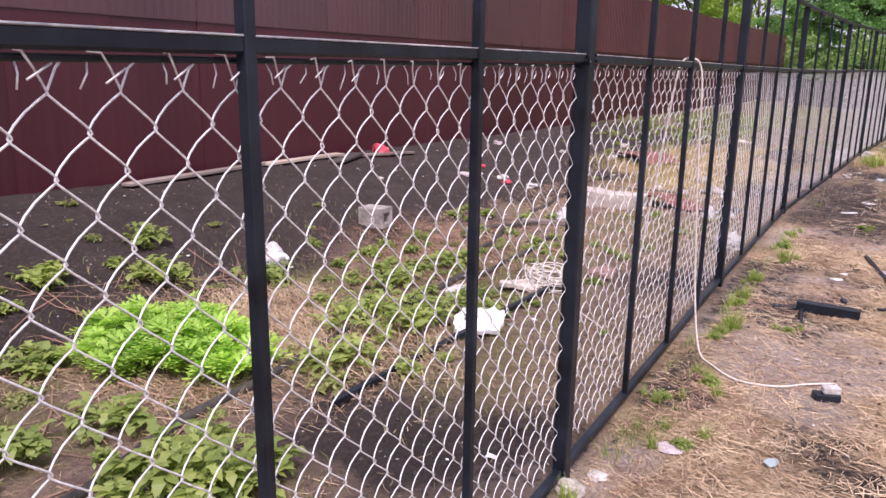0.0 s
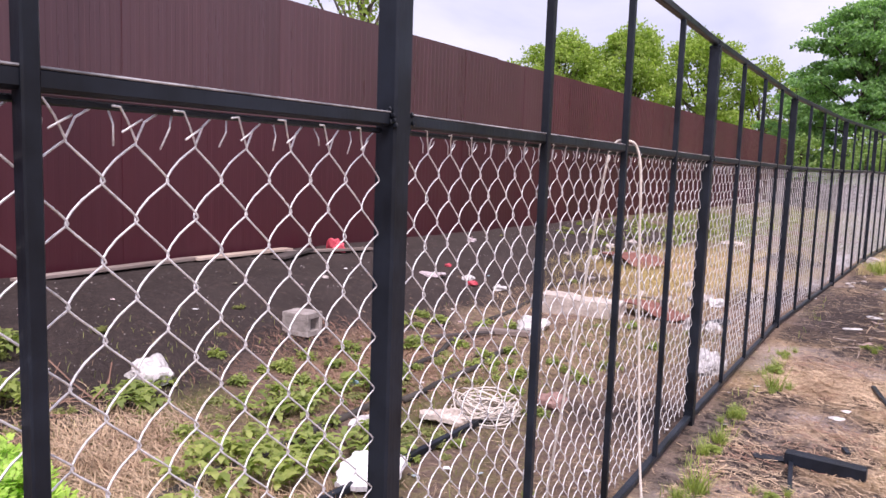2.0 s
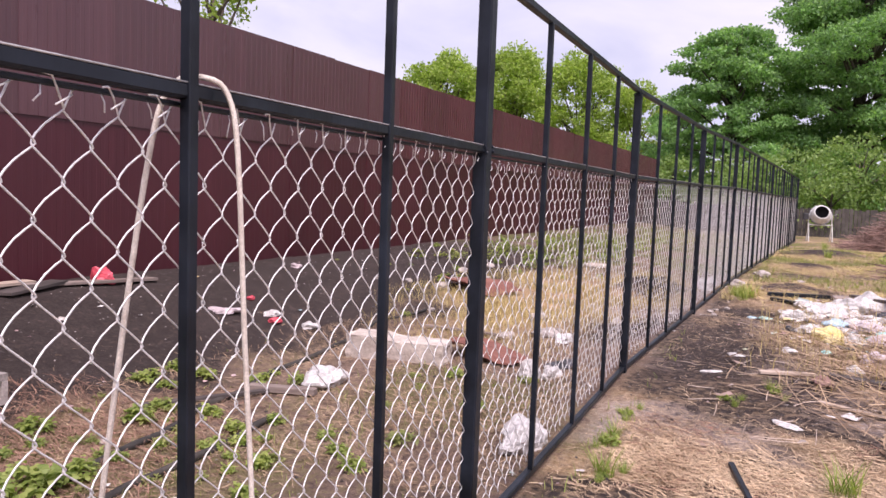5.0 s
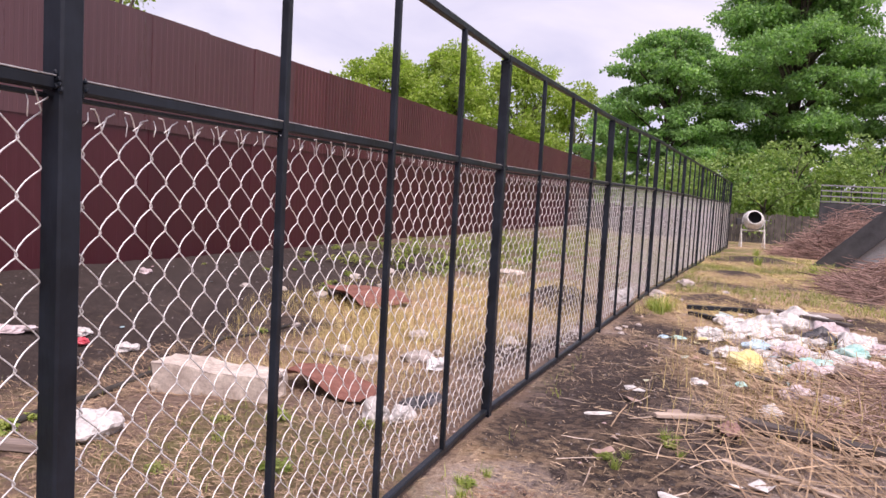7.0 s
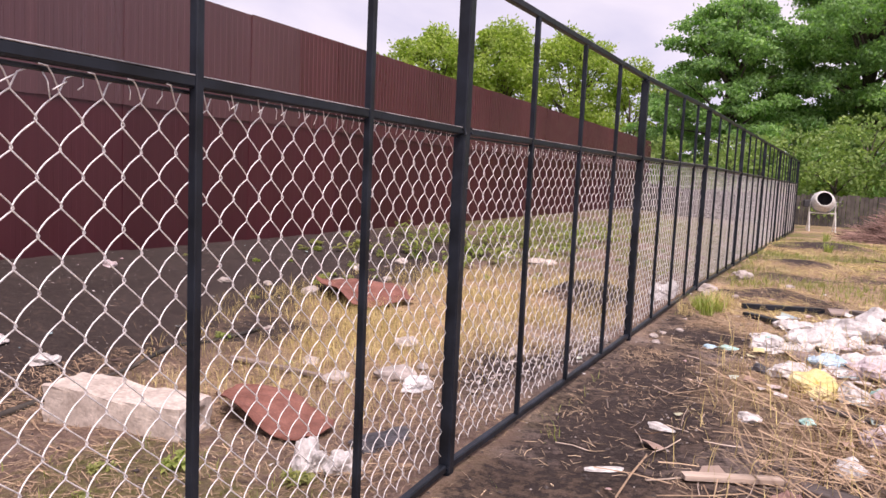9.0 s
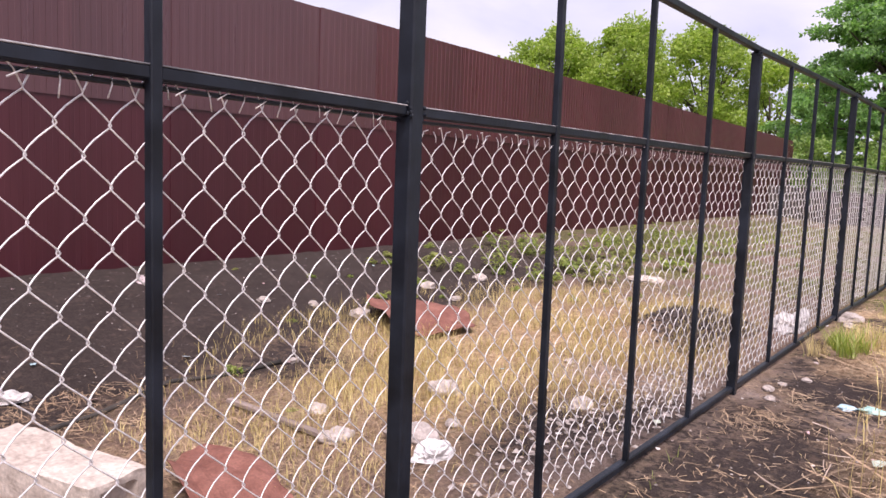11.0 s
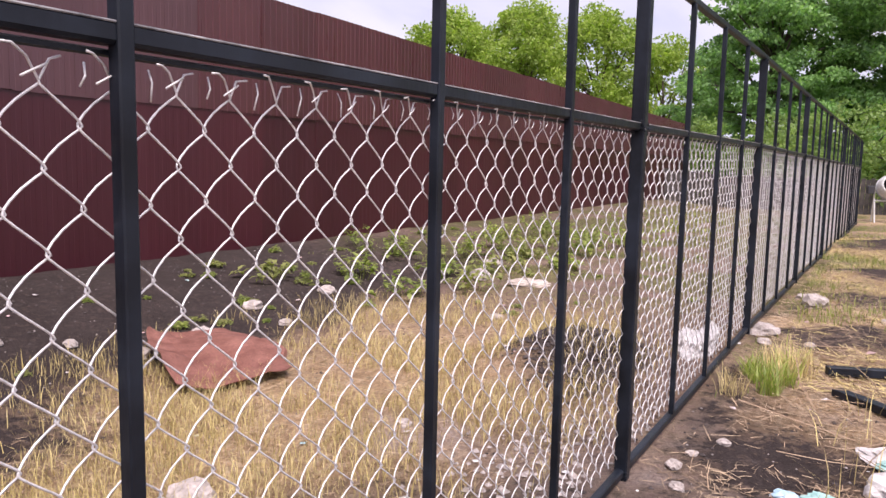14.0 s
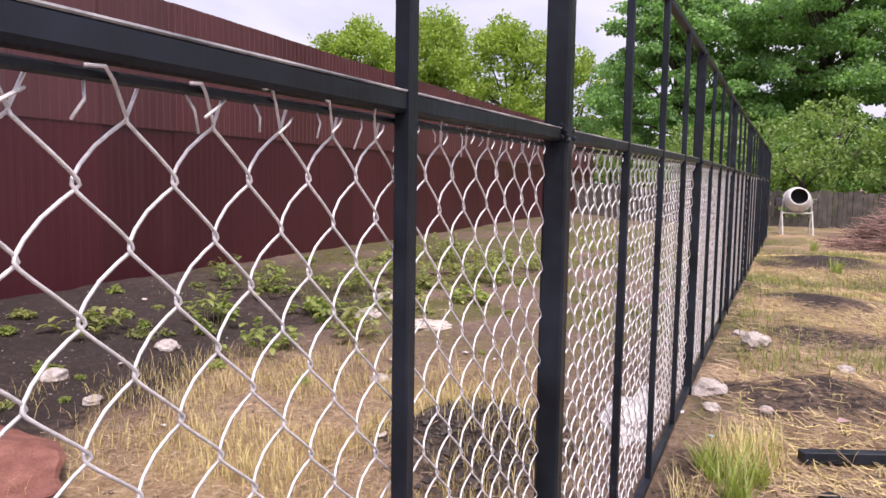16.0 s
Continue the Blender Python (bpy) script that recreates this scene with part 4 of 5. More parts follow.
beam_thing("board", (1.75, 12.6), (2.5, 11.9), 0.12, 0.04, M_WOODDARK, "dark board lying over plastic bags", "board", 0.12)
beam_thing("board", (1.4, 9.25), (1.8, 9.05), 0.09, 0.02, M_WOODDARK, "small dark board under a yellow bag", "board", 0.01)
beam_thing("board", (1.62, 7.75), (1.95, 7.45), 0.07, 0.03, M_WOODGREY, "short grey board with teal painted end", "board", 0.01)

R2 = random.Random(5)
R3 = random.Random(17)
G_TRASH = "heap of plastic rubbish"
TRASH = [(1.40, 9.75, 0.26, 0.20, 0.13, M_BAG_YELLOW, "crumpled yellow plastic sack on rubbish heap"),
         (1.35, 11.3, 0.30, 0.35, 0.16, M_BAG, "crumpled white plastic bag on rubbish heap"),
         (1.65, 11.8, 0.36, 0.30, 0.20, M_BAG, "crumpled white plastic bag on rubbish heap"),
         (1.48, 10.6, 0.22, 0.24, 0.12, M_BAG_BLUE, "pale blue plastic bag on rubbish heap"),
         (1.80, 10.4, 0.30, 0.25, 0.13, M_BAG_PINK, "pinkish crumpled plastic bag on rubbish heap"),
         (2.05, 12.4, 0.40, 0.30, 0.20, M_BAG, "large crumpled white plastic sack on rubbish heap"),
         (2.10, 11.3, 0.26, 0.24, 0.16, M_BAG_BLACK, "dark crumpled plastic bag on rubbish heap"),
         (2.45, 11.2, 0.55, 0.22, 0.16, M_BAG, "long white foam wrapper on rubbish heap"),
         (2.35, 10.7, 0.24, 0.20, 0.12, M_BAG_TEAL, "pale teal plastic bag on rubbish heap"),
         (1.05, 11.0, 0.22, 0.20, 0.11, M_BAG, "small torn white plastic bag on straw"),
         (1.02, 10.2, 0.13, 0.10, 0.05, M_BAG_BLACK, "dark crumpled rag on straw"),
         (1.95, 9.7, 0.24, 0.22, 0.11, M_BAG_PINK, "pale pink crumpled plastic on straw"),
         (2.3, 12.0, 0.28, 0.24, 0.16, M_BAG_PINK, "pink torn plastic sheet on rubbish heap"),
         (1.75, 8.75, 0.18, 0.14, 0.10, M_BAG_PINK, "dirty pale crumpled rag among twigs"),
         (1.55, 8.15, 0.12, 0.09, 0.05, M_BAG, "small white plastic scrap among twigs"),
         (1.30, 7.45, 0.13, 0.10, 0.06, M_BRICK, "reddish crumpled cloth on dry stalks"),
         (1.98, 8.6, 0.13, 0.10, 0.07, M_BAG_PINK, "dirty pale crumpled rag among twigs"),
         (1.02, 8.75, 0.075, 0.06, 0.045, M_BAG, "small white plastic cup on soil"),
         (1.35, 8.85, 0.05, 0.045, 0.03, M_BAG_TEAL, "small teal plastic cap on straw"),
         (2.2, 7.35, 0.22, 0.07, 0.05, M_WOODPALE, "pale worn cloth strip among twigs"),
         (0.55, 8.3, 0.09, 0.05, 0.02, M_BAG, "small torn white paper on dark soil"),
         (0.42, 7.5, 0.10, 0.03, 0.015, M_BAG, "small torn white paper on dark soil"),
         (1.05, 6.2, 0.10, 0.05, 0.02, M_BAG, "white lime scrap on soil"),
         (0.62, 4.2, 0.05, 0.04, 0.012, M_BAG, "small white paper scrap on straw"),
         (1.0, 4.55, 0.09, 0.05, 0.02, M_BAG_PINK, "pale crumpled paper on straw"),
         (0.55, 10.75, 0.06, 0.045, 0.03, M_BAG_BLUE, "small pale blue plastic piece on soil"),
         (0.70, 10.78, 0.08, 0.06, 0.03, M_BAG_TEAL, "pale teal plastic piece on soil"),
         (0.30, 0.55, 0.06, 0.04, 0.015, M_BAG_PINK, "pale paper scrap on straw")]
KINDS = [(M_BAG, "crumpled white plastic film on rubbish heap"), (M_BAG, "torn dirty white wrapper on rubbish heap"), (M_BAG_PINK, "pale pinkish crumpled film on rubbish heap"), (M_BAG_TEAL, "pale teal wrapper on rubbish heap"), (M_WOODGREY, "brown crumpled cardboard on rubbish heap"), (M_BAG, "small dirty white film on rubbish heap")]
for i in range(70):
    a_, q_ = R3.uniform(0, 6.28), math.sqrt(R3.random())
    m_, lab = KINDS[min(5, R3.randrange(8)) if R3.random() < 0.8 else 0]
    TRASH.append((1.85 + 0.85 * q_ * math.cos(a_), 11.2 + 1.7 * q_ * math.sin(a_), R3.uniform(0.125, 0.24), R3.uniform(0.09, 0.18), R3.uniform(0.04, 0.11), m_, lab))
for i, (x, y, sx, sy, sz, m_, lab) in enumerate(TRASH):
    bag(x, y, sx * (0.68 if sx > 0.12 else 0.9), sy * (0.68 if sx > 0.12 else 0.9), sz * 0.66, 40 + i, m_, lab, "plastic_bag" if sx > 0.12 else "litter_scrap", G_TRASH if sx > 0.12 else "litter scraps", R2.uniform(0, 180), 0.5)

for x, y, s_, sd in ((0.12, 14.2, 0.17, 1), (0.44, 16.0, 0.22, 2), (0.16, 13.75, 0.08, 3), (0.30, 16.4, 0.10, 4), (0.22, 11.25, 0.05, 5), (0.10, 11.0, 0.045, 6), (0.12, 10.55, 0.05, 8), (0.05, 10.8, 0.06, 7), (0.05, -0.05, 0.09, 9), (0.12, 0.12, 0.06, 10), (1.1, 15.2, 0.09, 12), (0.5, 13.9, 0.06, 13)):
    stone(x, y, s_ * 0.78, s_ * 0.62, s_ * 0.46, sd, turn=sd * 40)


def build_rope():
    """A cream rope hung over the middle rail, its long end trailing to a small block."""
    bx, by = -0.09, 1.78
    mz = float(mid_z(by))
    pts = [(0.86, 1.62, gz(0.86, 1.62) + 0.05), (0.87, 1.80, gz(0.87, 1.8) + 0.012), (0.74, 1.68, gz(0.74, 1.68) + 0.01), (0.60, 1.56, gz(0.6, 1.56) + 0.01), (0.40, 1.52, gz(0.4, 1.52) + 0.01), (0.24, 1.62, gz(0.24, 1.62) + 0.015),
           (0.12, 1.76, gz(0.12, 1.76) + 0.04), (0.05, 1.84, 0.10), (0.01, 1.87, 0.5), (-0.02, 1.86, 1.0), (-0.03, 1.84, 1.4), (-0.05, 1.83, mz + 0.0), (bx + 0.01, 1.80, mz + 0.033), (-0.13, 1.76, mz + 0.02), (-0.15, 1.72, mz - 0.1), (-0.19, 1.68, 1.0), (-0.26, 1.66, 0.4), (-0.33, 1.7, 0.0), (-0.4, 1.8, gz(-0.4, 1.8) + 0.01), (-0.7, 2.2, gz(-0.7, 2.2) + 0.01), (-1.2, 2.7, gz(-1.2, 2.7) + 0.01)]
    smooth = []
    P = [Vector(p) for p in pts]
    for i in range(len(P) - 1):
        a, b, c, d = P[max(i - 1, 0)], P[i], P[i + 1], P[min(i + 2, len(P) - 1)]
        for t in (0.0, 0.25, 0.5, 0.75):
            smooth.append(0.5 * ((2 * b) + (c - a) * t + (2 * a - 5 * b + 4 * c - d) * t * t + (3 * b - a - 3 * c + d) * t ** 3))
    g = Geo()
    g.tube(smooth, 0.0062, 7)
    thing("rope", g, M_ROPE, "cream rope hung over the black middle rail", "rope", smooth=True)
    k = empty("wooden_block", pose(0.85, 1.55, gz(0.85, 1.55), 0, 0, 25), "small dark block with pale top on rope end", "block")
    b = Geo()
    b.box(pose(0, 0, 0.02), 0.13, 0.07, 0.04, 0.004)
    part("base", b, M_BLACK, k)
    b = Geo()
    b.box(pose(0.02, 0, 0.06), 0.09, 0.05, 0.04, 0.006)
    part("top", b, M_BAG, k, "pale plastic top")


build_rope()


def build_coil():
    """One cable wound into a loose tangle of some twenty turns."""
    r = np.random.RandomState(8)
    g = Geo()
    pts, a = [], 0.0
    cx = cy = tx = ty = 0.0
    ra, rb, h = 0.2, 0.17, 0.03
    for i in range(24 * 16):
        if i % 8 == 0:
            n_ = r.normal(size=4)
            goal = (0.07 * n_[0], 0.07 * n_[1], 0.35 * n_[2], 0.35 * n_[3], r.uniform(0.12, 0.27), r.uniform(0.10, 0.24), r.uniform(0.015, 0.12))
        k = 0.12
        cx, cy, tx, ty = cx + (goal[0] - cx) * k, cy + (goal[1] - cy) * k, tx + (goal[2] - tx) * k, ty + (goal[3] - ty) * k
        ra, rb, h = ra + (goal[4] - ra) * k, rb + (goal[5] - rb) * k, h + (goal[6] - h) * k
        a += 2 * math.pi / 16
        x, y = cx + ra * math.cos(a), cy + rb * math.sin(a)
        pts.append((x, y, max(0.008, h + tx * x + ty * y)))
    g.tube(pts, 0.006, 5)
    thing("cable_coil", g, M_ROPE, "tangled coil of pale cable on the ground", "cable", at=pose(-1.46, 3.05, gz(-1.46, 3.05)), smooth=True)


build_coil()


# ---- things inside the plot ----
def build_hollow_block():
    x, y = -3.95, 3.75
    g = Geo()
    L, W, H, t = 0.24, 0.22, 0.30, 0.05
    for m, a, b, c in ((pose(0, -W / 2 + t / 2, H / 2), L, t, H), (pose(0, W / 2 - t / 2, H / 2), L, t, H), (pose(-L / 2 + t / 2, 0, H / 2), t, W - 2 * t, H), (pose(L / 2 - t / 2, 0, H / 2), t, W - 2 * t, H)):
        g.box(m, a, b, c, 0.004)
    thing("hollow_block", g, M_STONE, "pale grey hollow concrete block on dark soil", "block", at=pose(x, y, gz(x, y) + 0.10, 90, 0, 98) @ Matrix.Translation((0, 0, -0.15)))


build_hollow_block()


def build_slab():
    """A broken concrete beam with chipped edges."""
    bm = bmesh.new()
    bmesh.ops.create_cube(bm, size=1.0)
    bmesh.ops.scale(bm, vec=(1.0, 0.32, 0.22), verts=bm.verts)
    bmesh.ops.subdivide_edges(bm, edges=bm.edges[:], cuts=11, use_grid_fill=True)
    for v in bm.verts:
        rim = sum(1 for c, h in ((v.co.x, 0.5), (v.co.y, 0.16), (v.co.z, 0.11)) if abs(c) > h * 0.98)
        chip = max(0.0, noise.noise(v.co * 8 + Vector((3, 1, 7)))) * (0.055 if rim >= 2 else 0.008)
        v.co *= 1 - chip * (0.4 if abs(v.co.x) > 0.45 else 0.15)
        v.co += Vector((noise.noise(v.co * 14), noise.noise(v.co * 14 + Vector((5, 0, 0))), noise.noise(v.co * 14 + Vector((0, 9, 0))))) * (0.018 if rim >= 2 else 0.007)
        if v.co.x < -0.12 and v.co.z > 0.09:
            v.co.z += 0.028
        if v.co.x > 0.49 and abs(v.co.y) < 0.1 and abs(v.co.z) < 0.07:
            v.co.x -= 0.05
    me = bpy.data.meshes.new("concrete_beam")
    bm.to_mesh(me)
    bm.free()
    me.materials.append(M_CONC)
    x, y = -2.47, 7.02
    ob = new("concrete_beam", me)
    ob.matrix_world = pose(x, y, -0.33 + 0.10, 1, 0, 9)
    tagged(ob, "broken pale concrete beam lying in weeds", "concrete")


build_slab()


def warped_sheet(w, l, mat, label, at, seed, name="rusty_sheet", bend=0.1, cat="metal sheet", thick=0.006):
    """A thin torn sheet, warped, with ragged edges and real thickness."""
    g = Geo()
    n = 15
    for side in (0, 1):
        for j in range(n):
            for i in range(n):
                u, v = i / (n - 1) * 2 - 1, j / (n - 1) * 2 - 1
                q = 1 - 0.10 * noise.noise(Vector((u * 2.2, v * 2.2, seed))) - 0.22 * max(0, abs(u) + abs(v) - 1.25)
                z = bend * (noise.noise(Vector((u * 0.9, v * 0.9, seed + 4))) + 0.4 * u * v - 0.3 * u * u) + 0.03 * noise.noise(Vector((u * 3, v * 3, seed)))
                g.v.append((u * w / 2 * q, v * l / 2 * q, z - side * thick))
    k = n * n
    for j in range(n - 1):
        for i in range(n - 1):
            a = j * n + i
            g.f.append((a, a + 1, a + n + 1, a + n))
            g.f.append((k + a, k + a + n, k + a + n + 1, k + a + 1))
    rim = [i for i in range(n)] + [j * n + n - 1 for j in range(1, n)] + [(n - 1) * n + i for i in range(n - 2, -1, -1)] + [j * n for j in range(n - 2, 0, -1)]
    for a, b in zip(rim, rim[1:] + rim[:1]):
        g.f.append((a, k + a, k + b, b))
    return thing(name, g, mat, label, cat, at=at)


warped_sheet(0.92, 0.46, M_RUST, "bent rusty brown sheet metal beside concrete beam", pose(-1.74, 7.55, -0.33 + 0.13, -3, 5, -14), 3.0, bend=0.10)
warped_sheet(1.2, 0.95, M_RUST, "bent rusty brown sheet metal on dry grass", pose(-3.3, 11.1, gz(-3.3, 11.1) + 0.16, -6, 5, -30), 7.0, bend=0.13)
warped_sheet(0.36, 0.34, M_FOAM, "flat white foam sheet lying on weeds", pose(-1.38, 1.66, -0.33 + 0.09, 12, -4, 20), 11.0, "foam_sheet", 0.0, "foam", 0.03)
warped_sheet(0.30, 0.14, M_BAG, "small pale green plastic strip by black tube", pose(-1.95, 2.35, -0.33 + 0.05, 0, 4, 70), 12.0, "plastic_strip", 0.05, "rubbish", 0.004)
warped_sheet(0.34, 0.2, M_CONC, "thin pale concrete flake beside cable coil", pose(-1.62, 2.75, -0.33 + 0.06, 0, 6, 40), 13.0, "concrete_flake", 0.02, "concrete", 0.03)


def pipe_thing(pts, r, label):
    g = Geo()
    P = []
    for (x1, y1), (x2, y2) in zip(pts, pts[1:]):
        for t in np.linspace(0, 1, 6)[:-1]:
            x, y = x1 + (x2 - x1) * t, y1 + (y2 - y1) * t
            P.append((x + 0.02 * math.sin(y * 5), y, gz(x, y) + r * 0.55 + 0.008 * math.sin(y * 7)))
    x, y = pts[-1]
    P.append((x + 0.02 * math.sin(y * 5), y, gz(x, y) + r * 0.55 + 0.008 * math.sin(y * 7)))
    g.tube(P, r, 8)
    thing("pipe", g, M_PIPE, label, "pipe", smooth=True)


pipe_thing([(-1.55, -2.2), (-1.74, -1.15), (-1.93, -0.4), (-2.03, 0.6), (-2.09, 1.5), (-2.24, 3.0)], 0.032, "long black plastic pipe lying in weeds")
pipe_thing([(-2.5, 3.2), (-2.75, 4.4), (-3.1, 5.9), (-3.3, 7.3)], 0.027, "long black plastic pipe lying on bare soil")
pipe_thing([(-2.10, 2.9), (-2.17, 3.8), (-2.3, 4.9)], 0.027, "black plastic pipe lying beside a parallel one")
beam_thing("steel_bar", (-1.39, 0.1), (-1.40, 3.1), 0.04, 0.04, M_BLACK, "straight black steel tube lying on soil", "steel bar", 0.012)
pipe_thing([(-3.3, 7.3), (-3.5, 8.4), (-3.35, 9.3)], 0.02, "thin dark pipe lying on bare soil")

for p, q, w, lab, m_ in (((-6.05, 2.1), (-6.2, 4.3), 0.14, "long grey board lying at the wall's foot", M_WOODGREY), ((-6.15, 4.2), (-6.12, 5.7), 0.16, "grey board lying at the wall's foot", M_WOODPALE), ((-5.95, 5.5), (-5.75, 7.0), 0.12, "weathered board lying on dark soil", M_WOODGREY), ((-5.7, 5.1), (-5.95, 5.9), 0.2, "dark broken board lying on soil", M_WOODDARK)):
    beam_thing("board", p, q, w, 0.035, m_, lab, "board", 0.02)
beam_thing("board", (-2.9, 8.45), (-1.9, 8.35), 0.05, 0.03, M_WOODGREY, "thin grey stick lying on straw", "board", 0.01)
beam_thing("board", (-3.2, 4.5), (-2.7, 5.3), 0.05, 0.03, M_WOODDARK, "dark stick lying on soil", "board", 0.01)
beam_thing("board", (-2.9, 5.3), (-2.35, 5.45), 0.09, 0.05, M_WOODGREY, "brown split log in the weeds", "board", 0.01)

INSIDE = [(-5.93, 6.42, 0.12, 0.09, 0.11, M_RED, "crumpled red plastic bag on boards"),
          (-4.75, 7.5, 0.05, 0.03, 0.03, M_RED, "small red plastic scrap on soil"),
          (-4.15, 7.2, 0.07, 0.05, 0.04, M_RED, "red and white crumpled wrapper on soil"),
          (-4.3, 7.35, 0.10, 0.07, 0.04, M_BAG, "torn white plastic on dark soil"),
          (-3.85, 7.45, 0.10, 0.07, 0.04, M_BAG, "crumpled white plastic on dark soil"),
          (-4.6, 6.9, 0.14, 0.08, 0.04, M_BAG_PINK, "pinkish paper scrap on dark soil"),
          (-2.52, 5.84, 0.22, 0.15, 0.10, M_BAG, "crumpled white plastic sack on weeds"),
          (-0.42, 4.92, 0.24, 0.11, 0.11, M_BAG, "crumpled white plastic sack against the fence"),
          (-1.13, 7.08, 0.10, 0.09, 0.10, M_BAG, "torn white foam lump beside rusty sheet"),
          (-0.93, 7.12, 0.09, 0.07, 0.07, M_BAG, "small white plastic lump on soil"),
          (-0.95, 7.6, 0.2, 0.1, 0.04, M_BAG_BLACK, "dark crumpled film on soil"),
          (-3.75, 1.95, 0.17, 0.12, 0.12, M_BAG, "crumpled white cloth in dry grass"),
          (-2.7, 3.05, 0.05, 0.04, 0.03, M_BAG_BLUE, "small pale blue plastic piece on soil"),
          (-1.20, 3.55, 0.10, 0.08, 0.07, M_BRICK, "reddish broken brick lump on soil"),
          (-0.26, 13.2, 0.36, 0.13, 0.10, M_BAG, "spilled white lime sack by the fence"),
          (-1.25, 8.6, 0.14, 0.08, 0.06, M_FOAM, "white foam block on dark soil"),
          (-5.6, 9.5, 0.10, 0.06, 0.04, M_BAG_PINK, "pale crumpled paper on dark soil"),
          (-2.6, 15.4, 0.2, 0.14, 0.06, M_CONC, "pale plastic sheet in the grass")]
for i, (x, y, sx, sy, sz, m_, lab) in enumerate(INSIDE):
    bag(x, y, sx, sy, sz, 90 + i, m_, lab, "plastic_bag" if sx > 0.12 else "litter_scrap", "", 90 if "fence" in lab else R2.uniform(0, 180), 0.5)

for x, y, s_, sd in ((-3.85, 10.8, 0.14, 31), (-4.22, 12.45, 0.13, 32), (-3.95, 11.55, 0.12, 33), (-4.15, 13.5, 0.14, 34), (-2.3, 8.7, 0.10, 35), (-1.5, 8.72, 0.20, 36), (-1.85, 8.42, 0.14, 37), (-1.45, 9.05, 0.08, 38), (-1.85, 9.5, 0.18, 39), (-4.3, 10.6, 0.08, 40), (-4.6, 10.2, 0.09, 41), (-3.3, 9.4, 0.07, 43), (-3.7, 12.3, 0.09, 44), (-1.5, 10.8, 0.07, 45), (-2.9, 3.9, 0.05, 46), (-5.0, 5.2, 0.06, 47), (-2.2, 13.6, 0.10, 48), (-3.3, 15.5, 0.22, 49), (-0.95, 9.9, 0.12, 50), (-3.6, 16.5, 0.2, 51)):
    stone(x, y, s_ * 0.78, s_ * 0.6, s_ * 0.42, sd, turn=sd * 31)


# ---- plants ----
def blades(n, spread, h, width, r, lean=0.5, curl=0.3):
    """Thin bent blades from a common foot."""
    g = Geo()
    for i in range(n):
        a, q = r.uniform(0, 2 * math.pi), spread * math.sqrt(r.uniform(0, 1))
        x, y = q * math.cos(a), q * math.sin(a)
        yaw = r.uniform(0, 2 * math.pi)
        L, ln, w = h * r.uniform(0.45, 1.15), lean * r.uniform(0.1, 1.0), width * r.uniform(0.6, 1.2)
        dx, dy = math.cos(yaw), math.sin(yaw)
        base = len(g.v)
        for t, ww in ((0, 0.8), (0.5, 1.0), (1.0, 0.05)):
            px, py, pz = x + dx * L * (ln * t + curl * t * t), y + dy * L * (ln * t + curl * t * t), L * t * (1 - 0.25 * t * ln)
            g.v += [(px - dy * w * ww / 2, py + dx * w * ww / 2, pz - 0.01), (px + dy * w * ww / 2, py - dx * w * ww / 2, pz - 0.01)]
        for k in (0, 2):
            g.f.append((base + k, base + k + 1, base + k + 3, base + k + 2))
    return g


def leafy(n, spread, h, size, seed, clump=9, stems=None):
    """Stems that carry lobed leaves, for low weeds and broad herbs."""
    r = np.random.RandomState(seed)
    g = Geo()
    sg = stems or g
    for i in range(n):
        a, q = r.uniform(0, 2 * math.pi), math.sqrt(r.uniform(0, 1))
        x, y = spread[0] * q * math.cos(a), spread[1] * q * math.sin(a)
        top = Vector((x * 1.15, y * 1.15, h * (1 - 0.55 * q * q) * r.uniform(0.6, 1.1)))
        sg.tube([(x * 0.7, y * 0.7, -0.02), tuple(top * 0.6 + Vector((x * 0.3, y * 0.3, 0))), tuple(top)], 0.003, 3, 0.0015, False)
        for k in range(clump):
            t = r.uniform(0.35, 1.0)
            p = Vector((x * 0.75, y * 0.75, 0)).lerp(top, t)
            yaw, el = r.uniform(0, 2 * math.pi), r.uniform(-0.4, 0.6)
            ax = Vector((math.cos(yaw) * math.cos(el), math.sin(yaw) * math.cos(el), math.sin(el)))
            bx = ax.cross(Vector((0, 0, 1))).normalized()
            s = size * r.uniform(0.5, 1.2)
            base = len(g.v)
            for u, w, dz in ((0, 0, 0), (0.25, 0.26, 0.05), (0.4, 0.14, 0.05), (0.65, 0.24, 0.04), (1.0, 0.0, -0.1)):
                if w == 0:
                    g.v.append(tuple(p + ax * s * u + Vector((0, 0, dz * s))))
                else:
                    g.v.append(tuple(p + ax * s * u + bx * s * w + Vector((0, 0, (dz + 0.1) * s))))
                    g.v.append(tuple(p + ax * s * u - bx * s * w + Vector((0, 0, (dz + 0.1) * s))))
            g.f += [(base, base + 1, base + 2), (base + 1, base + 3, base + 4, base + 2), (base + 3, base + 5, base + 6, base + 4), (base + 5, base + 7, base + 6)]
    return g


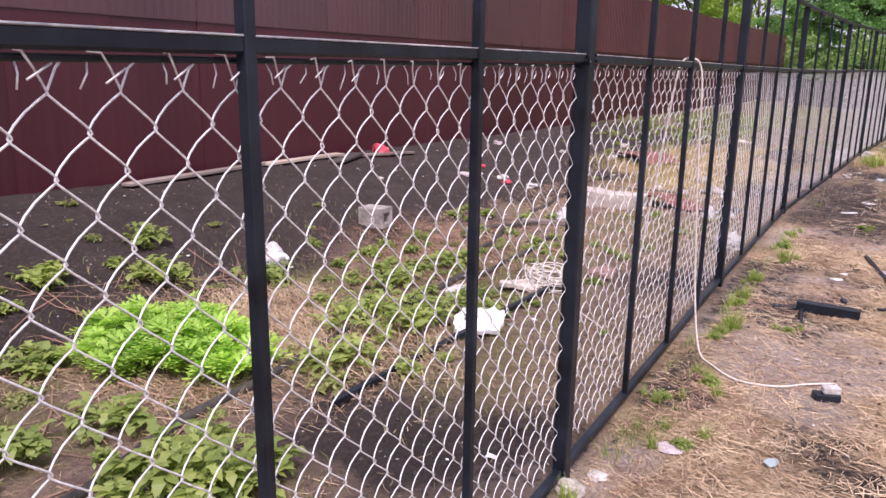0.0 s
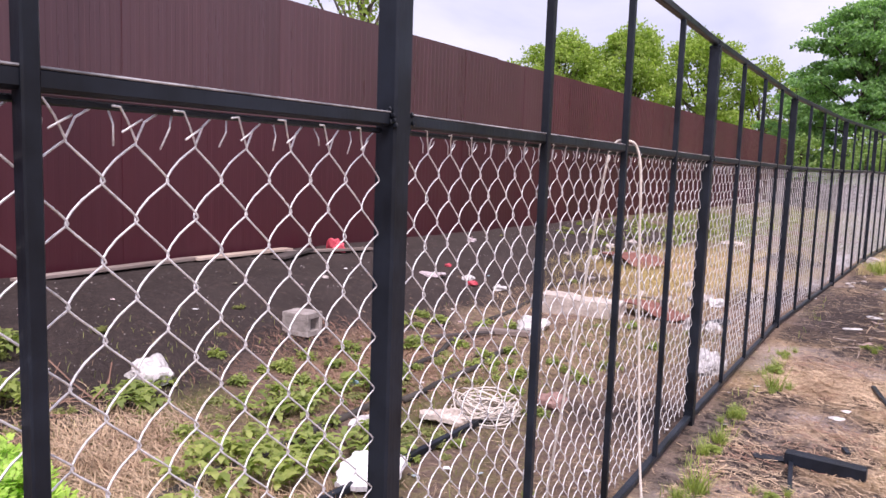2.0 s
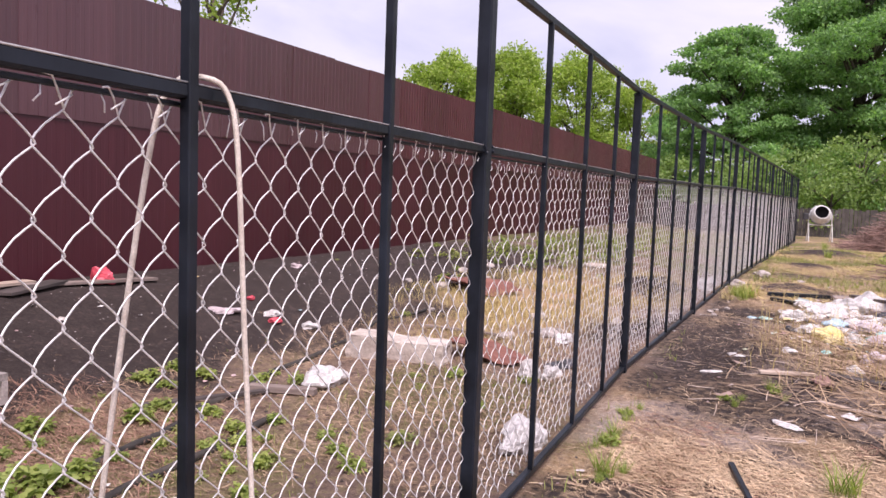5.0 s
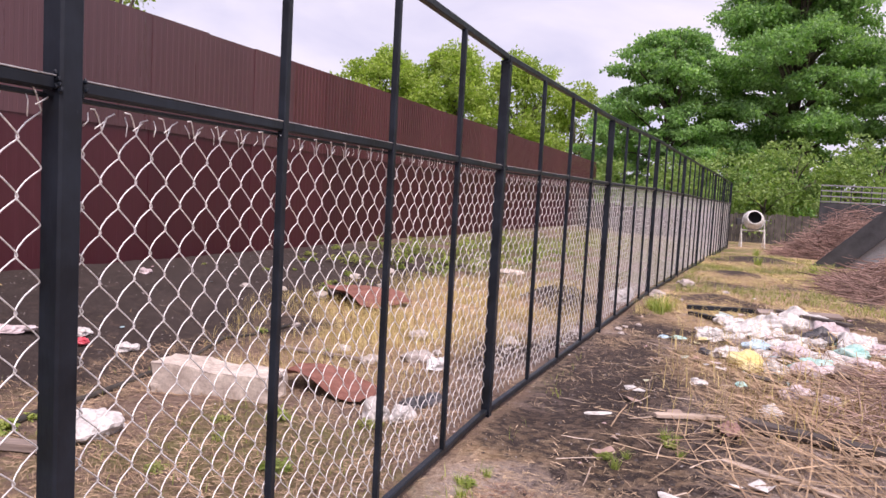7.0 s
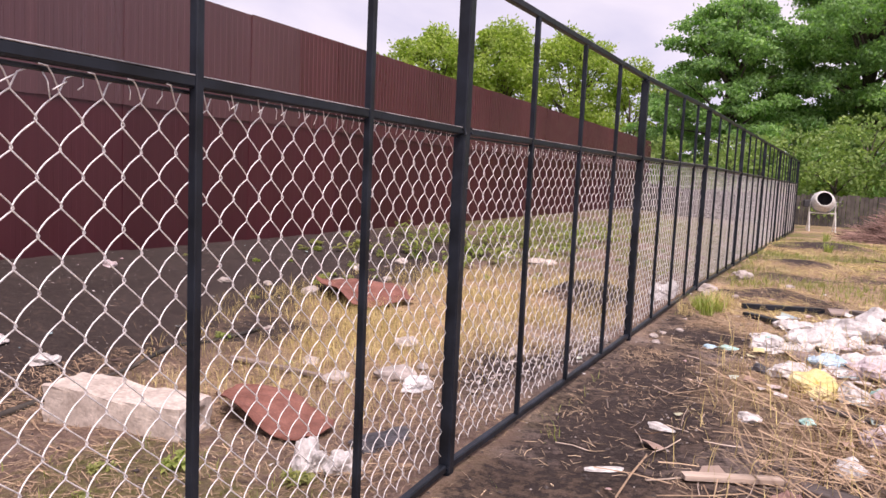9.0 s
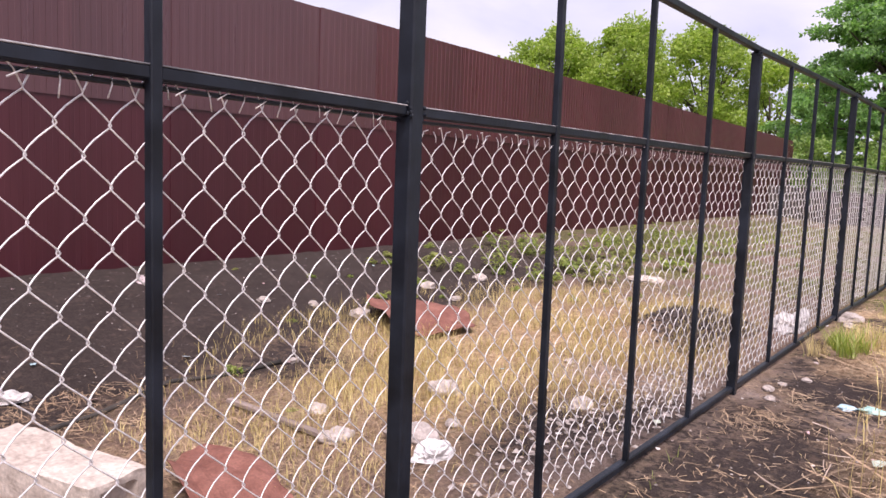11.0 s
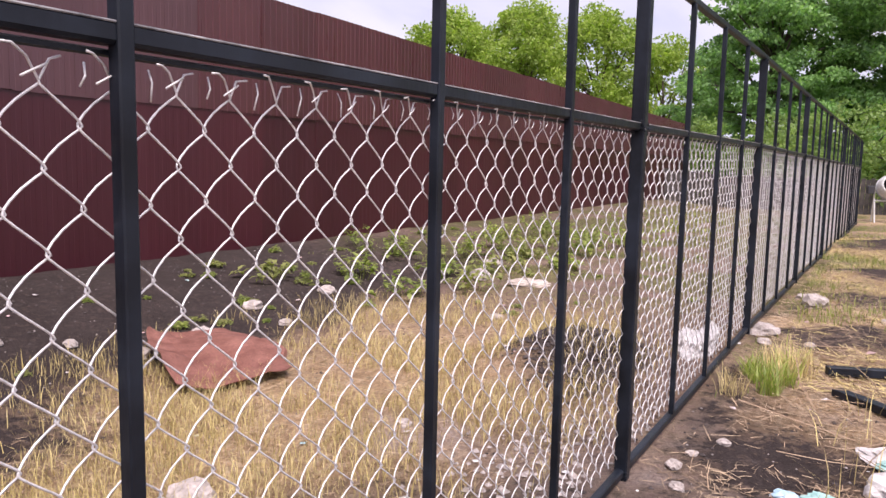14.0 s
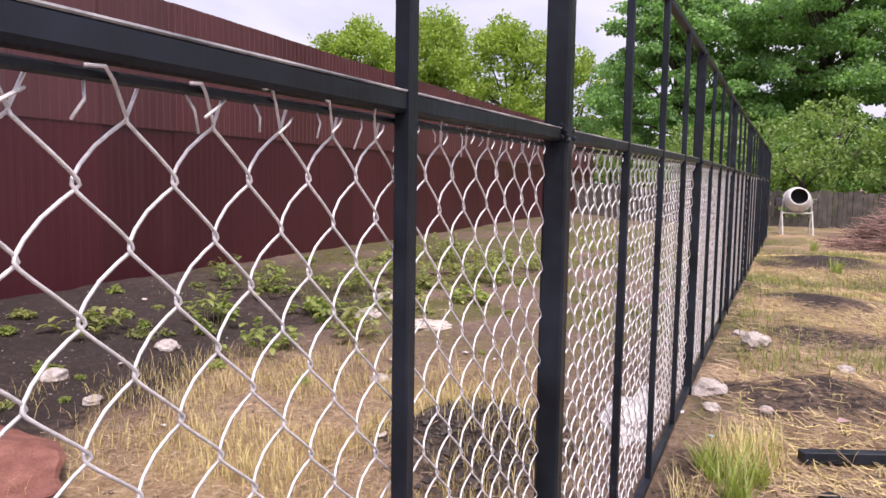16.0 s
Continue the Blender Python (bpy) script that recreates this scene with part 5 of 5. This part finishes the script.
def feathery(n, spread, h, size, seed, per, stems):
    """Stems with divided leaves: a midrib and pairs of narrow toothed leaflets."""
    r = np.random.RandomState(seed)
    g = Geo()
    for i in range(n):
        a, q = r.uniform(0, 2 * math.pi), math.sqrt(r.uniform(0, 1))
        q *= 1 + 0.25 * math.sin(3 * a + seed)
        x, y = spread[0] * q * math.cos(a), spread[1] * q * math.sin(a)
        top = Vector((x * 1.12, y * 1.12, h * (1 - 0.5 * min(1, q) ** 2) * r.uniform(0.55, 1.15)))
        stems.tube([(x * 0.75, y * 0.75, -0.02), tuple(top * 0.6 + Vector((x * 0.3, y * 0.3, 0))), tuple(top)], 0.003, 3, 0.0015, False)
        for k in range(per):
            p = Vector((x * 0.78, y * 0.78, 0)).lerp(top, r.uniform(0.4, 1.0))
            yaw, el = r.uniform(0, 2 * math.pi), r.uniform(-0.1, 0.75)
            ax = Vector((math.cos(yaw) * math.cos(el), math.sin(yaw) * math.cos(el), math.sin(el)))
            bx = ax.cross(Vector((0, 0, 1))).normalized()
            s = size * r.uniform(0.6, 1.25)
            drop = Vector((0, 0, -0.35 * s))
            for t, w in ((0.22, 0.30), (0.46, 0.38), (0.70, 0.28)):
                c = p + ax * s * t + drop * t * t
                for d in (-1, 1):
                    tip = c + ax * s * 0.17 + bx * (d * s * w) + Vector((0, 0, 0.05 * s))
                    base = len(g.v)
                    g.v += [tuple(c - ax * s * 0.08), tuple(c + bx * (d * s * w * 0.55) - ax * s * 0.06), tuple(tip), tuple(c + ax * s * 0.20 + bx * (d * s * w * 0.45))]
                    g.f.append((base, base + 1, base + 2, base + 3))
            c = p + ax * s * 0.85 + drop * 0.72
            base = len(g.v)
            g.v += [tuple(c - bx * s * 0.08), tuple(c + bx * s * 0.08), tuple(p + ax * s * 1.12 + drop)]
            g.f.append((base, base + 1, base + 2))
    return g


def herb(x, y, n, spread, h, size, seed, clump, mat, label):
    stems = Geo()
    fol = feathery(n, spread, h, size, seed, clump, stems) if mat is M_HERB else leafy(n, spread, h, size, seed, clump, stems)
    root = empty("herb_clump", pose(x, y, gz(x, y)), label, "plant")
    tagged(part("stem", stems, M_WEED_OLIVE, root), kind="stuff")
    part("foliage", fol, mat, root)


herb(-2.75, 0.12, 210, (0.62, 0.40), 0.32, 0.13, 1, 9, M_HERB, "bushy bright green herb clump on straw")
herb(-1.30, -0.85, 90, (0.36, 0.34), 0.26, 0.10, 2, 8, M_WEED, "leafy green weed clump beside black pipe")
herb(-1.95, 1.35, 70, (0.42, 0.5), 0.22, 0.09, 3, 8, M_WEED, "low leafy green weeds between pipes")
for x, y, n, hh, sd in ((-3.2, 18.6, 22, 0.6, 4), (-2.7, 20.2, 24, 0.8, 5), (-3.9, 17.4, 18, 0.45, 6), (-4.4, 20.5, 22, 0.6, 7), (-2.0, 22.5, 26, 0.9, 8), (-5.2, 16.0, 14, 0.4, 9)):
    herb(x, y, n, (0.55, 0.55), hh, 0.10, sd, 9, M_WEED if sd % 2 else M_WEED_OLIVE, "tall yellow green weeds growing in the plot")

for x, y, n, sx, hh, sd in ((-3.9, 0.9, 34, 0.26, 0.20, 41), (-4.3, 0.2, 26, 0.22, 0.16, 42), (-3.3, -0.5, 24, 0.22, 0.16, 43), (-2.3, -1.2, 30, 0.26, 0.18, 44), (-1.8, -1.7, 26, 0.24, 0.18, 45), (-3.6, -1.3, 24, 0.24, 0.16, 46), (-3.5, 1.6, 22, 0.22, 0.16, 47), (-2.7, 2.2, 30, 0.34, 0.18, 48), (-1.75, 0.6, 22, 0.24, 0.16, 49), (-2.55, 3.1, 24, 0.30, 0.16, 50), (-2.2, -0.7, 20, 0.2, 0.14, 51), (-4.6, 1.3, 18, 0.2, 0.16, 52), (-1.65, 2.0, 22, 0.22, 0.18, 53), (-4.2, -0.8, 22, 0.24, 0.16, 54)):
    herb(x, y, n, (sx, sx * 0.8), hh, 0.10, sd, 6, M_WEED, "leafy yellow green weeds on brown soil")
for k in range(18):
    x, y = -4.9 + 2.3 * ((k * 0.618) % 1), 13.4 + 0.46 * k
    herb(x, y, 12 + k % 5, (0.3, 0.34), 0.22 + 0.06 * (k % 4), 0.11, 60 + k, 8, M_WEED_OLIVE if k % 3 == 0 else M_WEED, "yellow green weeds along the dark soil bank")
WEEDS = [leafy(22, (0.12, 0.12), 0.16, 0.08, 10 + k, 7).mesh("weed", M_WEED) for k in range(3)] + [leafy(22, (0.16, 0.14), 0.10, 0.07, 20 + k, 6).mesh("weed", M_WEED_OLIVE) for k in range(3)]
TUFTS = [blades(70, 0.07, 0.24, 0.008, np.random.RandomState(50 + k), 0.5, 0.35).mesh("grass_tuft", M_WEED) for k in range(2)]
DRYTUFT = [blades(90, 0.14, 0.34, 0.005, np.random.RandomState(60 + k), 0.4, 0.25).mesh("dry_tuft", M_DRY) for k in range(2)]


def put(me, name, x, y, s, label, group, cat="plant"):
    ob = new(name, me)
    ob.matrix_world = pose(x, y, gz(x, y) - 0.005, 0, 0, R2.uniform(0, 360)) @ Matrix.Diagonal((s, s, s * R2.uniform(0.85, 1.15), 1))
    return tagged(ob, label, cat, group)


for x, y, s in ((0.12, 1.05, 0.6), (0.28, 1.4, 0.65), (0.13, 2.1, 0.6), (0.18, 2.42, 0.55), (0.16, -0.2, 0.8), (0.14, 4.65, 0.5), (0.08, 3.1, 0.7), (0.04, 3.9, 0.8), (0.06, 5.2, 0.8), (0.35, 0.6, 0.6), (0.5, 2.6, 0.5), (0.62, 6.65, 0.6), (0.95, 7.05, 0.6), (0.02, 5.9, 0.6)):
    put(WEEDS[R2.randrange(3)], "weed", x, y, s * 0.55, "small bright green weed at the fence's foot", "weeds along the fence")
    for k in range(3):
        put(TUFTS[R2.randrange(2)], "grass_tuft", x + R2.uniform(-0.12, 0.10), y + R2.uniform(-0.2, 0.2), s * R2.uniform(0.35, 0.75), "thin green grass tuft along the bottom rail", "green grass tufts")
for x, y, s in ((0.19, 2.38, 0.75), (0.14, 4.7, 0.8), (1.71, 22.3, 1.25), (1.75, 27.5, 1.3), (1.35, 5.0, 1.0), (2.9, 21.5, 1.4), (3.2, 21.8, 1.3)):
    put(TUFTS[R2.randrange(2)], "grass_tuft", x, y, s, "bright green grass tuft on bare soil", "green grass tufts")
for i in range(6):
    put(DRYTUFT[i % 2], "dry_grass_tuft", 0.30 + R2.uniform(-0.22, 0.25), 12.65 + R2.uniform(-0.5, 0.55), R2.uniform(0.6, 0.9), "yellowed grass tuft at the fence's foot", "yellow grass tufts")
for i in range(5):
    put(TUFTS[i % 2], "grass_tuft", 0.32 + R2.uniform(-0.2, 0.25), 12.8 + R2.uniform(-0.5, 0.5), R2.uniform(0.8, 1.1), "green grass tuft among yellow blades", "green grass tufts")

# weeds scattered over the plot
spots = []
for i in range(900):
    x, y = R2.uniform(-5.9, -0.5), R2.uniform(-2.6, 20)
    d, gr, st = (float(v[0]) for v in cover(np.array([x]), np.array([y])))
    keep = 0.05 + 0.5 * gr + (0.22 if x < -3.4 and y > 10 else 0) + (0.3 if x < -3.3 and y < 1.6 else 0) - (0.3 if st > 0.6 else 0) - (0.25 if d > 0.7 and x > -3 else 0) - (0.1 if x < -3.6 and 1.6 < y < 10 else 0)
    if R2.random() < keep * 0.75 and len(spots) < 280:
        spots.append((x, y))
for i in range(150):
    x, y = R2.uniform(-4.4, -1.2), R2.uniform(-1.8, 4.6)
    d, gr, st = (float(v[0]) for v in cover(np.array([x]), np.array([y])))
    if d < 0.6 and math.hypot(x + 2.75, y - 0.15) > 0.75:
        spots.append((x, y))
for i in range(34):
    spots.append((R2.uniform(-6.0, -3.2), R2.uniform(11.5, 22)))
for i in range(46):
    x, y = R2.uniform(-3.9, -1.1), R2.uniform(1.2, 6.0)
    put(WEEDS[R2.randrange(3)], "weed", x, y, R2.uniform(0.38, 0.75), "yellow green leafy weed beside black pipes", "weeds in the plot")
for x, y in spots:
    put(WEEDS[min(5, R2.randrange(9))], "weed", x, y, R2.uniform(0.22, 0.62) * (1.25 if R2.random() < 0.15 else 1.0), "small green weed growing in soil", "weeds in the plot")


# ---- litter of straw, stalks and pebbles ----
def scatter(name, n, box, weight, make, mat, label, cat, seed):
    r = np.random.RandomState(seed)
    x, y = r.uniform(box[0], box[1], n * 4), r.uniform(box[2], box[3], n * 4)
    k = r.uniform(0, 1, n * 4) < weight(x, y)
    x, y = x[k][:n], y[k][:n]
    v, f = make(x, y, ground_z(x, y), r)
    g = Geo()
    g.v, g.f = v.reshape(-1, 3).tolist(), f.tolist()
    return thing(name, g, mat, label, cat, kind="stuff")


def strands(lmin, lmax, width, rise):
    def make(x, y, z, r):
        n = len(x)
        yaw, L, w = r.uniform(0, 2 * math.pi, n), r.uniform(lmin, lmax, n), r.uniform(0.5, 1.2, n) * width
        dx, dy = np.cos(yaw), np.sin(yaw)
        bend = r.normal(0, 0.18, n)
        lift = r.uniform(0, rise, n)
        pts = []
        for t in (-0.5, 0.0, 0.5):
            px, py = x + dx * L * t - dy * bend * L * (0.25 - t * t), y + dy * L * t + dx * bend * L * (0.25 - t * t)
            pz = np.maximum(ground_z(px, py), z - 0.02) + 0.004 + lift * (t + 0.5)
            pts.append(np.stack([px - dy * w / 2, py + dx * w / 2, pz], -1))
            pts.append(np.stack([px + dy * w / 2, py - dx * w / 2, pz + w * 0.4], -1))
        v = np.stack(pts, 1)
        b = np.arange(n)[:, None] * 6
        f = np.concatenate([b + np.array([[0, 1, 3, 2]]), b + np.array([[2, 3, 5, 4]])])
        return v, f
    return make


def upright(hmin, hmax, width):
    def make(x, y, z, r):
        n = len(x)
        yaw, L, w = r.uniform(0, 2 * math.pi, n), r.uniform(hmin, hmax, n), r.uniform(0.5, 1.2, n) * width
        dx, dy, ln = np.cos(yaw), np.sin(yaw), r.uniform(0.1, 0.9, n)
        pts = []
        for t, ww in ((0.0, 1.0), (0.55, 0.9), (1.0, 0.1)):
            px, py = x + dx * L * ln * t * t, y + dy * L * ln * t * t
            pz = z - 0.01 + L * t * (1 - 0.3 * ln * t)
            pts.append(np.stack([px - dy * w * ww / 2, py + dx * w * ww / 2, pz], -1))
            pts.append(np.stack([px + dy * w * ww / 2, py - dx * w * ww / 2, pz], -1))
        v = np.stack(pts, 1)
        b = np.arange(n)[:, None] * 6
        f = np.concatenate([b + np.array([[0, 1, 3, 2]]), b + np.array([[2, 3, 5, 4]])])
        return v, f
    return make


def pebbles(smin, smax):
    oct_v = np.array([(1, 0, 0), (0, 1, 0), (-1, 0, 0), (0, -1, 0), (0, 0, 0.7), (0, 0, -0.5)], float)
    oct_f = np.array([(0, 1, 4), (1, 2, 4), (2, 3, 4), (3, 0, 4), (1, 0, 5), (2, 1, 5), (3, 2, 5), (0, 3, 5)])

    def make(x, y, z, r):
        n = len(x)
        s = r.uniform(smin, smax, n) ** 1.0
        jit = r.uniform(0.6, 1.3, (n, 6, 3))
        a = r.uniform(0, 6.28, n)
        v = oct_v[None] * jit * s[:, None, None]
        vx = v[..., 0] * np.cos(a)[:, None] - v[..., 1] * np.sin(a)[:, None]
        vy = v[..., 0] * np.sin(a)[:, None] + v[..., 1] * np.cos(a)[:, None]
        v = np.stack([vx + x[:, None], vy + y[:, None], v[..., 2] + z[:, None] + s[:, None] * 0.2], -1)
        f = (np.arange(n)[:, None, None] * 6 + oct_f[None]).reshape(-1, 3)
        return v, f
    return make


def flakes(smin, smax):
    """Torn thin scraps: folded, ragged quads lying on the ground."""
    def make(x, y, z, r):
        n = len(x)
        s = smin + (smax - smin) * r.uniform(0, 1, n) ** 2
        a = r.uniform(0, 6.28, n)
        base = np.array([(-1, -0.6), (0, -0.8), (1, -0.5), (-0.9, 0.6), (0.1, 0.7), (1, 0.6)])
        p = base[None] * r.uniform(0.55, 1.2, (n, 6, 2)) * s[:, None, None]
        px = p[..., 0] * np.cos(a)[:, None] - p[..., 1] * np.sin(a)[:, None] + x[:, None]
        py = p[..., 0] * np.sin(a)[:, None] + p[..., 1] * np.cos(a)[:, None] + y[:, None]
        pz = z[:, None] + 0.012 + s[:, None] * r.uniform(0.0, 0.55, (n, 6))
        v = np.stack([px, py, pz], -1)
        b = np.arange(n)[:, None] * 6
        f = np.concatenate([b + np.array([[0, 1, 4, 3]]), b + np.array([[1, 2, 5, 4]])])
        return v, f
    return make


def w_straw(x, y):
    d, g, s = cover(x, y)
    return np.clip(s * 1.1 - 0.1 - 0.5 * d, 0.03, 1)


def w_field(x, y):
    return ell(x, y, -2.2, 10.9, 1.7, 3.0) * sstep(0.3, 0.55, fbm(x * 1.5, y * 1.5, 77)) * (1 - 0.92 * ell(x, y, -0.8, 9.3, 0.8, 1.2)) * (1 - 0.95 * ell(x, y, -3.2, 9.3, 0.7, 0.9)) * (fence_x(y) - x > 0.2)


def w_green(x, y):
    d, g, s = cover(x, y)
    return np.clip(g - 0.1, 0, 1) * (np.abs(x - fence_x(y)) > 0.1)


def w_soil(x, y):
    d, g, s = cover(x, y)
    return np.clip(0.12 + 0.5 * d, 0, 1)


def bare(x, y):
    """How free a spot is of loose dark soil."""
    return 1 - 0.96 * np.clip(cover(x, y)[0] * 1.3, 0, 1)


scatter("straw_litter", 30000, (-3.8, 3.0, -2.6, 18.0), w_straw, strands(0.02, 0.09, 0.003, 0.012), M_STRAW, "dry straw clippings strewn over the soil", "straw", 101)
scatter("straw_litter", 22000, (0.0, 2.0, -1.2, 6.2), w_straw, strands(0.015, 0.07, 0.0026, 0.010), M_STRAW, "fine dry straw clippings beside the fence", "straw", 102)
scatter("dry_stalks", 1300, (0.5, 3.4, 5.8, 14.0), lambda x, y: 0.06 + 0.9 * ell(x, y, 2.1, 8.6, 1.0, 2.6), strands(0.2, 0.75, 0.008, 0.16), M_STALK, "long dry stalks lying about the rubbish", "stalks", 103)
scatter("dry_grass", 19000, (-4.2, -0.3, 7.6, 15.0), w_field, upright(0.04, 0.17, 0.004), M_DRY, "yellow dry grass standing in the plot", "grass", 104)
scatter("dry_grass", 900, (0.6, 2.6, 7.2, 13.5), lambda x, y: 0.6 * ell(x, y, 1.6, 9.5, 1.0, 3.0), upright(0.08, 0.35, 0.005), M_DRY, "dry yellow grass among the rubbish", "grass", 105)
scatter("green_grass", 26000, (-5.5, 4.0, -2.6, 34.0), w_green, upright(0.02, 0.09, 0.006), M_WEED_OLIVE, "low green grass and moss on soil", "grass", 106)
scatter("pebbles", 2600, (-6.2, 3.0, -2.6, 17.0), w_soil, pebbles(0.003, 0.011), M_STONE, "small pale pebbles and crumbs on soil", "pebbles", 107)
scatter("soil_clods", 3000, (-6.2, 2.0, -2.6, 17.0), w_soil, pebbles(0.005, 0.018), M_SOILHEAP, "dark crumbly soil clods on the ground", "soil", 108)
scatter("rubbish_scraps", 650, (0.4, 3.2, 6.0, 14.0), lambda x, y: 0.02 + 0.9 * ell(x, y, 1.9, 11.0, 0.8, 2.0), flakes(0.012, 0.09), M_SCRAP, "small torn scraps of paper and plastic", "rubbish", 109)
scatter("rubbish_scraps", 260, (-5.8, 1.8, -1.5, 15.0), lambda x, y: 0.3 + 0 * x, flakes(0.008, 0.035), M_SCRAP, "tiny scraps strewn over the soil", "rubbish", 110)
scatter("straw_litter", 7000, (-4.2, -1.2, -1.5, 2.4), lambda x, y: ell(x, y, -2.6, 0.7, 1.2, 1.1), strands(0.03, 0.15, 0.0032, 0.05), M_STALK, "brown straw heaped round green herbs", "straw", 111)
scatter("pebbles", 700, (-1.5, 0.3, 8.0, 13.6), lambda x, y: 0.9 * ell(x, y, -0.6, 10.2, 0.5, 1.9) * (fence_x(y) - x > 0.06), pebbles(0.006, 0.026), M_STONE, "pale rubble crumbs along the fence", "pebbles", 112)
scatter("soil_clods", 900, (-1.8, -0.3, 11.5, 13.3), lambda x, y: ell(x, y, -1.05, 12.55, 0.5, 0.55), pebbles(0.008, 0.03), M_SOILHEAP, "crumbly dark clods on the soil mound", "soil", 113)
scatter("green_grass", 9000, (0.3, 4.5, 12.5, 27.0), lambda x, y: 0.7 * bare(x, y) * sstep(0.47, 0.62, fbm(x * 0.9, y * 0.9, 131)), upright(0.04, 0.16, 0.009), M_WEED_OLIVE, "patchy yellow green grass beyond the rubbish", "grass", 119)
scatter("dry_grass", 12000, (0.3, 4.5, 12.5, 27.0), lambda x, y: 0.8 * bare(x, y) * sstep(0.6, 0.42, fbm(x * 0.9, y * 0.9, 131)), strands(0.05, 0.18, 0.0045, 0.04), M_DRY, "flattened golden grass beyond the rubbish", "grass", 120)
scatter("dead_grass", 9000, (-4.6, -0.3, -2.2, 9.0), lambda x, y: (0.25 + 0.5 * sstep(0.4, 0.6, fbm(x * 1.6, y * 1.6, 83)) * (fence_x(y) - x > 0.1)) * (1 - 0.85 * np.clip(cover(x, y)[0], 0, 1)), strands(0.02, 0.09, 0.0035, 0.03), M_STALK, "short brown dead grass matted on soil", "grass", 114)
scatter("straw_litter", 5000, (0.0, 2.4, 4.4, 6.0), lambda x, y: ell(x, y, 0.8, 5.2, 1.3, 0.5), strands(0.03, 0.16, 0.0036, 0.02), M_STRAW, "golden straw mat lying across the path", "straw", 115)
scatter("dry_stalks", 500, (1.2, 3.0, 6.2, 10.0), lambda x, y: ell(x, y, 2.0, 8.0, 0.8, 1.6), strands(0.3, 0.9, 0.007, 0.16), M_STALK, "brown stalks tangled over the rubbish edge", "stalks", 116)
scatter("dead_grass", 6000, (-4.2, -1.8, 2.0, 5.4), lambda x, y: ell(x, y, -3.0, 3.6, 1.0, 1.4), strands(0.03, 0.13, 0.004, 0.04), M_NEEDLE, "reddish brown dry needles on the soil", "grass", 117)
scatter("green_grass", 9000, (0.0, 1.8, -2.0, 8.0), lambda x, y: 0.8 * np.exp(-((x - fence_x(y) - 0.13) / 0.10) ** 2) * sstep(0.42, 0.58, fbm(x * 2.2, y * 2.2, 95)) * (x - fence_x(y) > 0.06) + 0.5 * ell(x, y, 1.12, 3.9, 0.25, 0.6) * sstep(0.4, 0.6, fbm(x * 2.5, y * 2.5, 97)), upright(0.02, 0.12, 0.005), M_WEED, "fresh green grass sprouting through straw", "grass", 118)
scatter("straw_litter", 12000, (0.1, 3.6, 10.5, 24.0), lambda x, y: bare(x, y) * (0.35 + 0.6 * sstep(0.42, 0.55, fbm(x * 1.3, y * 1.3, 141))), strands(0.04, 0.22, 0.0045, 0.03), M_STRAW, "pale straw lying on the trodden soil", "straw", 121)
scatter("straw_litter", 4500, (-0.1, 2.2, 7.4, 11.0), lambda x, y: 0.08 + 0.5 * sstep(0.5, 0.62, fbm(x * 1.7, y * 1.7, 143)) * (x - fence_x(y) > 0.08), strands(0.02, 0.12, 0.0032, 0.014), M_STRAW, "short straw bits strewn on dark soil", "straw", 122)
scatter("dry_stalks", 60, (0.1, 1.4, 5.8, 10.5), lambda x, y: 0.8 + 0 * x, strands(0.12, 0.4, 0.007, 0.03), M_WOODPALE, "thin dry sticks lying on dark soil", "stalks", 123)
scatter("straw_litter", 6000, (-3.4, -1.0, -0.4, 2.2), lambda x, y: ell(x, y, -2.5, 1.0, 1.0, 0.6), strands(0.04, 0.2, 0.0036, 0.09), M_STRAW, "pale straw heaped behind green herbs", "straw", 124)
scatter("dead_grass", 9000, (-3.8, -0.4, 4.2, 8.4), lambda x, y: 0.3 + 0.6 * sstep(0.42, 0.58, fbm(x * 1.9, y * 1.9, 147)) * (fence_x(y) - x > 0.1), strands(0.03, 0.14, 0.0034, 0.03), M_STALK, "flattened straw coloured grass on soil", "grass", 125)
scatter("dry_stalks", 170, (-4.2, -1.5, -2.0, 1.6), lambda x, y: 0.7 + 0 * x, strands(0.25, 0.9, 0.008, 0.05), M_NEEDLE, "long reddish brown stalks lying among weeds", "stalks", 126)
scatter("straw_litter", 9000, (0.05, 2.0, -1.6, 5.8), lambda x, y: sstep(0.40, 0.58, fbm(x * 2.0, y * 2.0, 151)) * (x - fence_x(y) > 0.08), strands(0.03, 0.15, 0.0034, 0.016), M_STRAW, "pale straw strands trodden into the path", "straw", 127)
scatter("dead_grass", 7000, (0.05, 2.0, -1.6, 6.0), lambda x, y: sstep(0.42, 0.58, fbm(x * 1.8, y * 1.8, 153)) * (x - fence_x(y) > 0.08), strands(0.02, 0.10, 0.0034, 0.012), M_NEEDLE, "brown dead grass trodden into the path", "grass", 128)
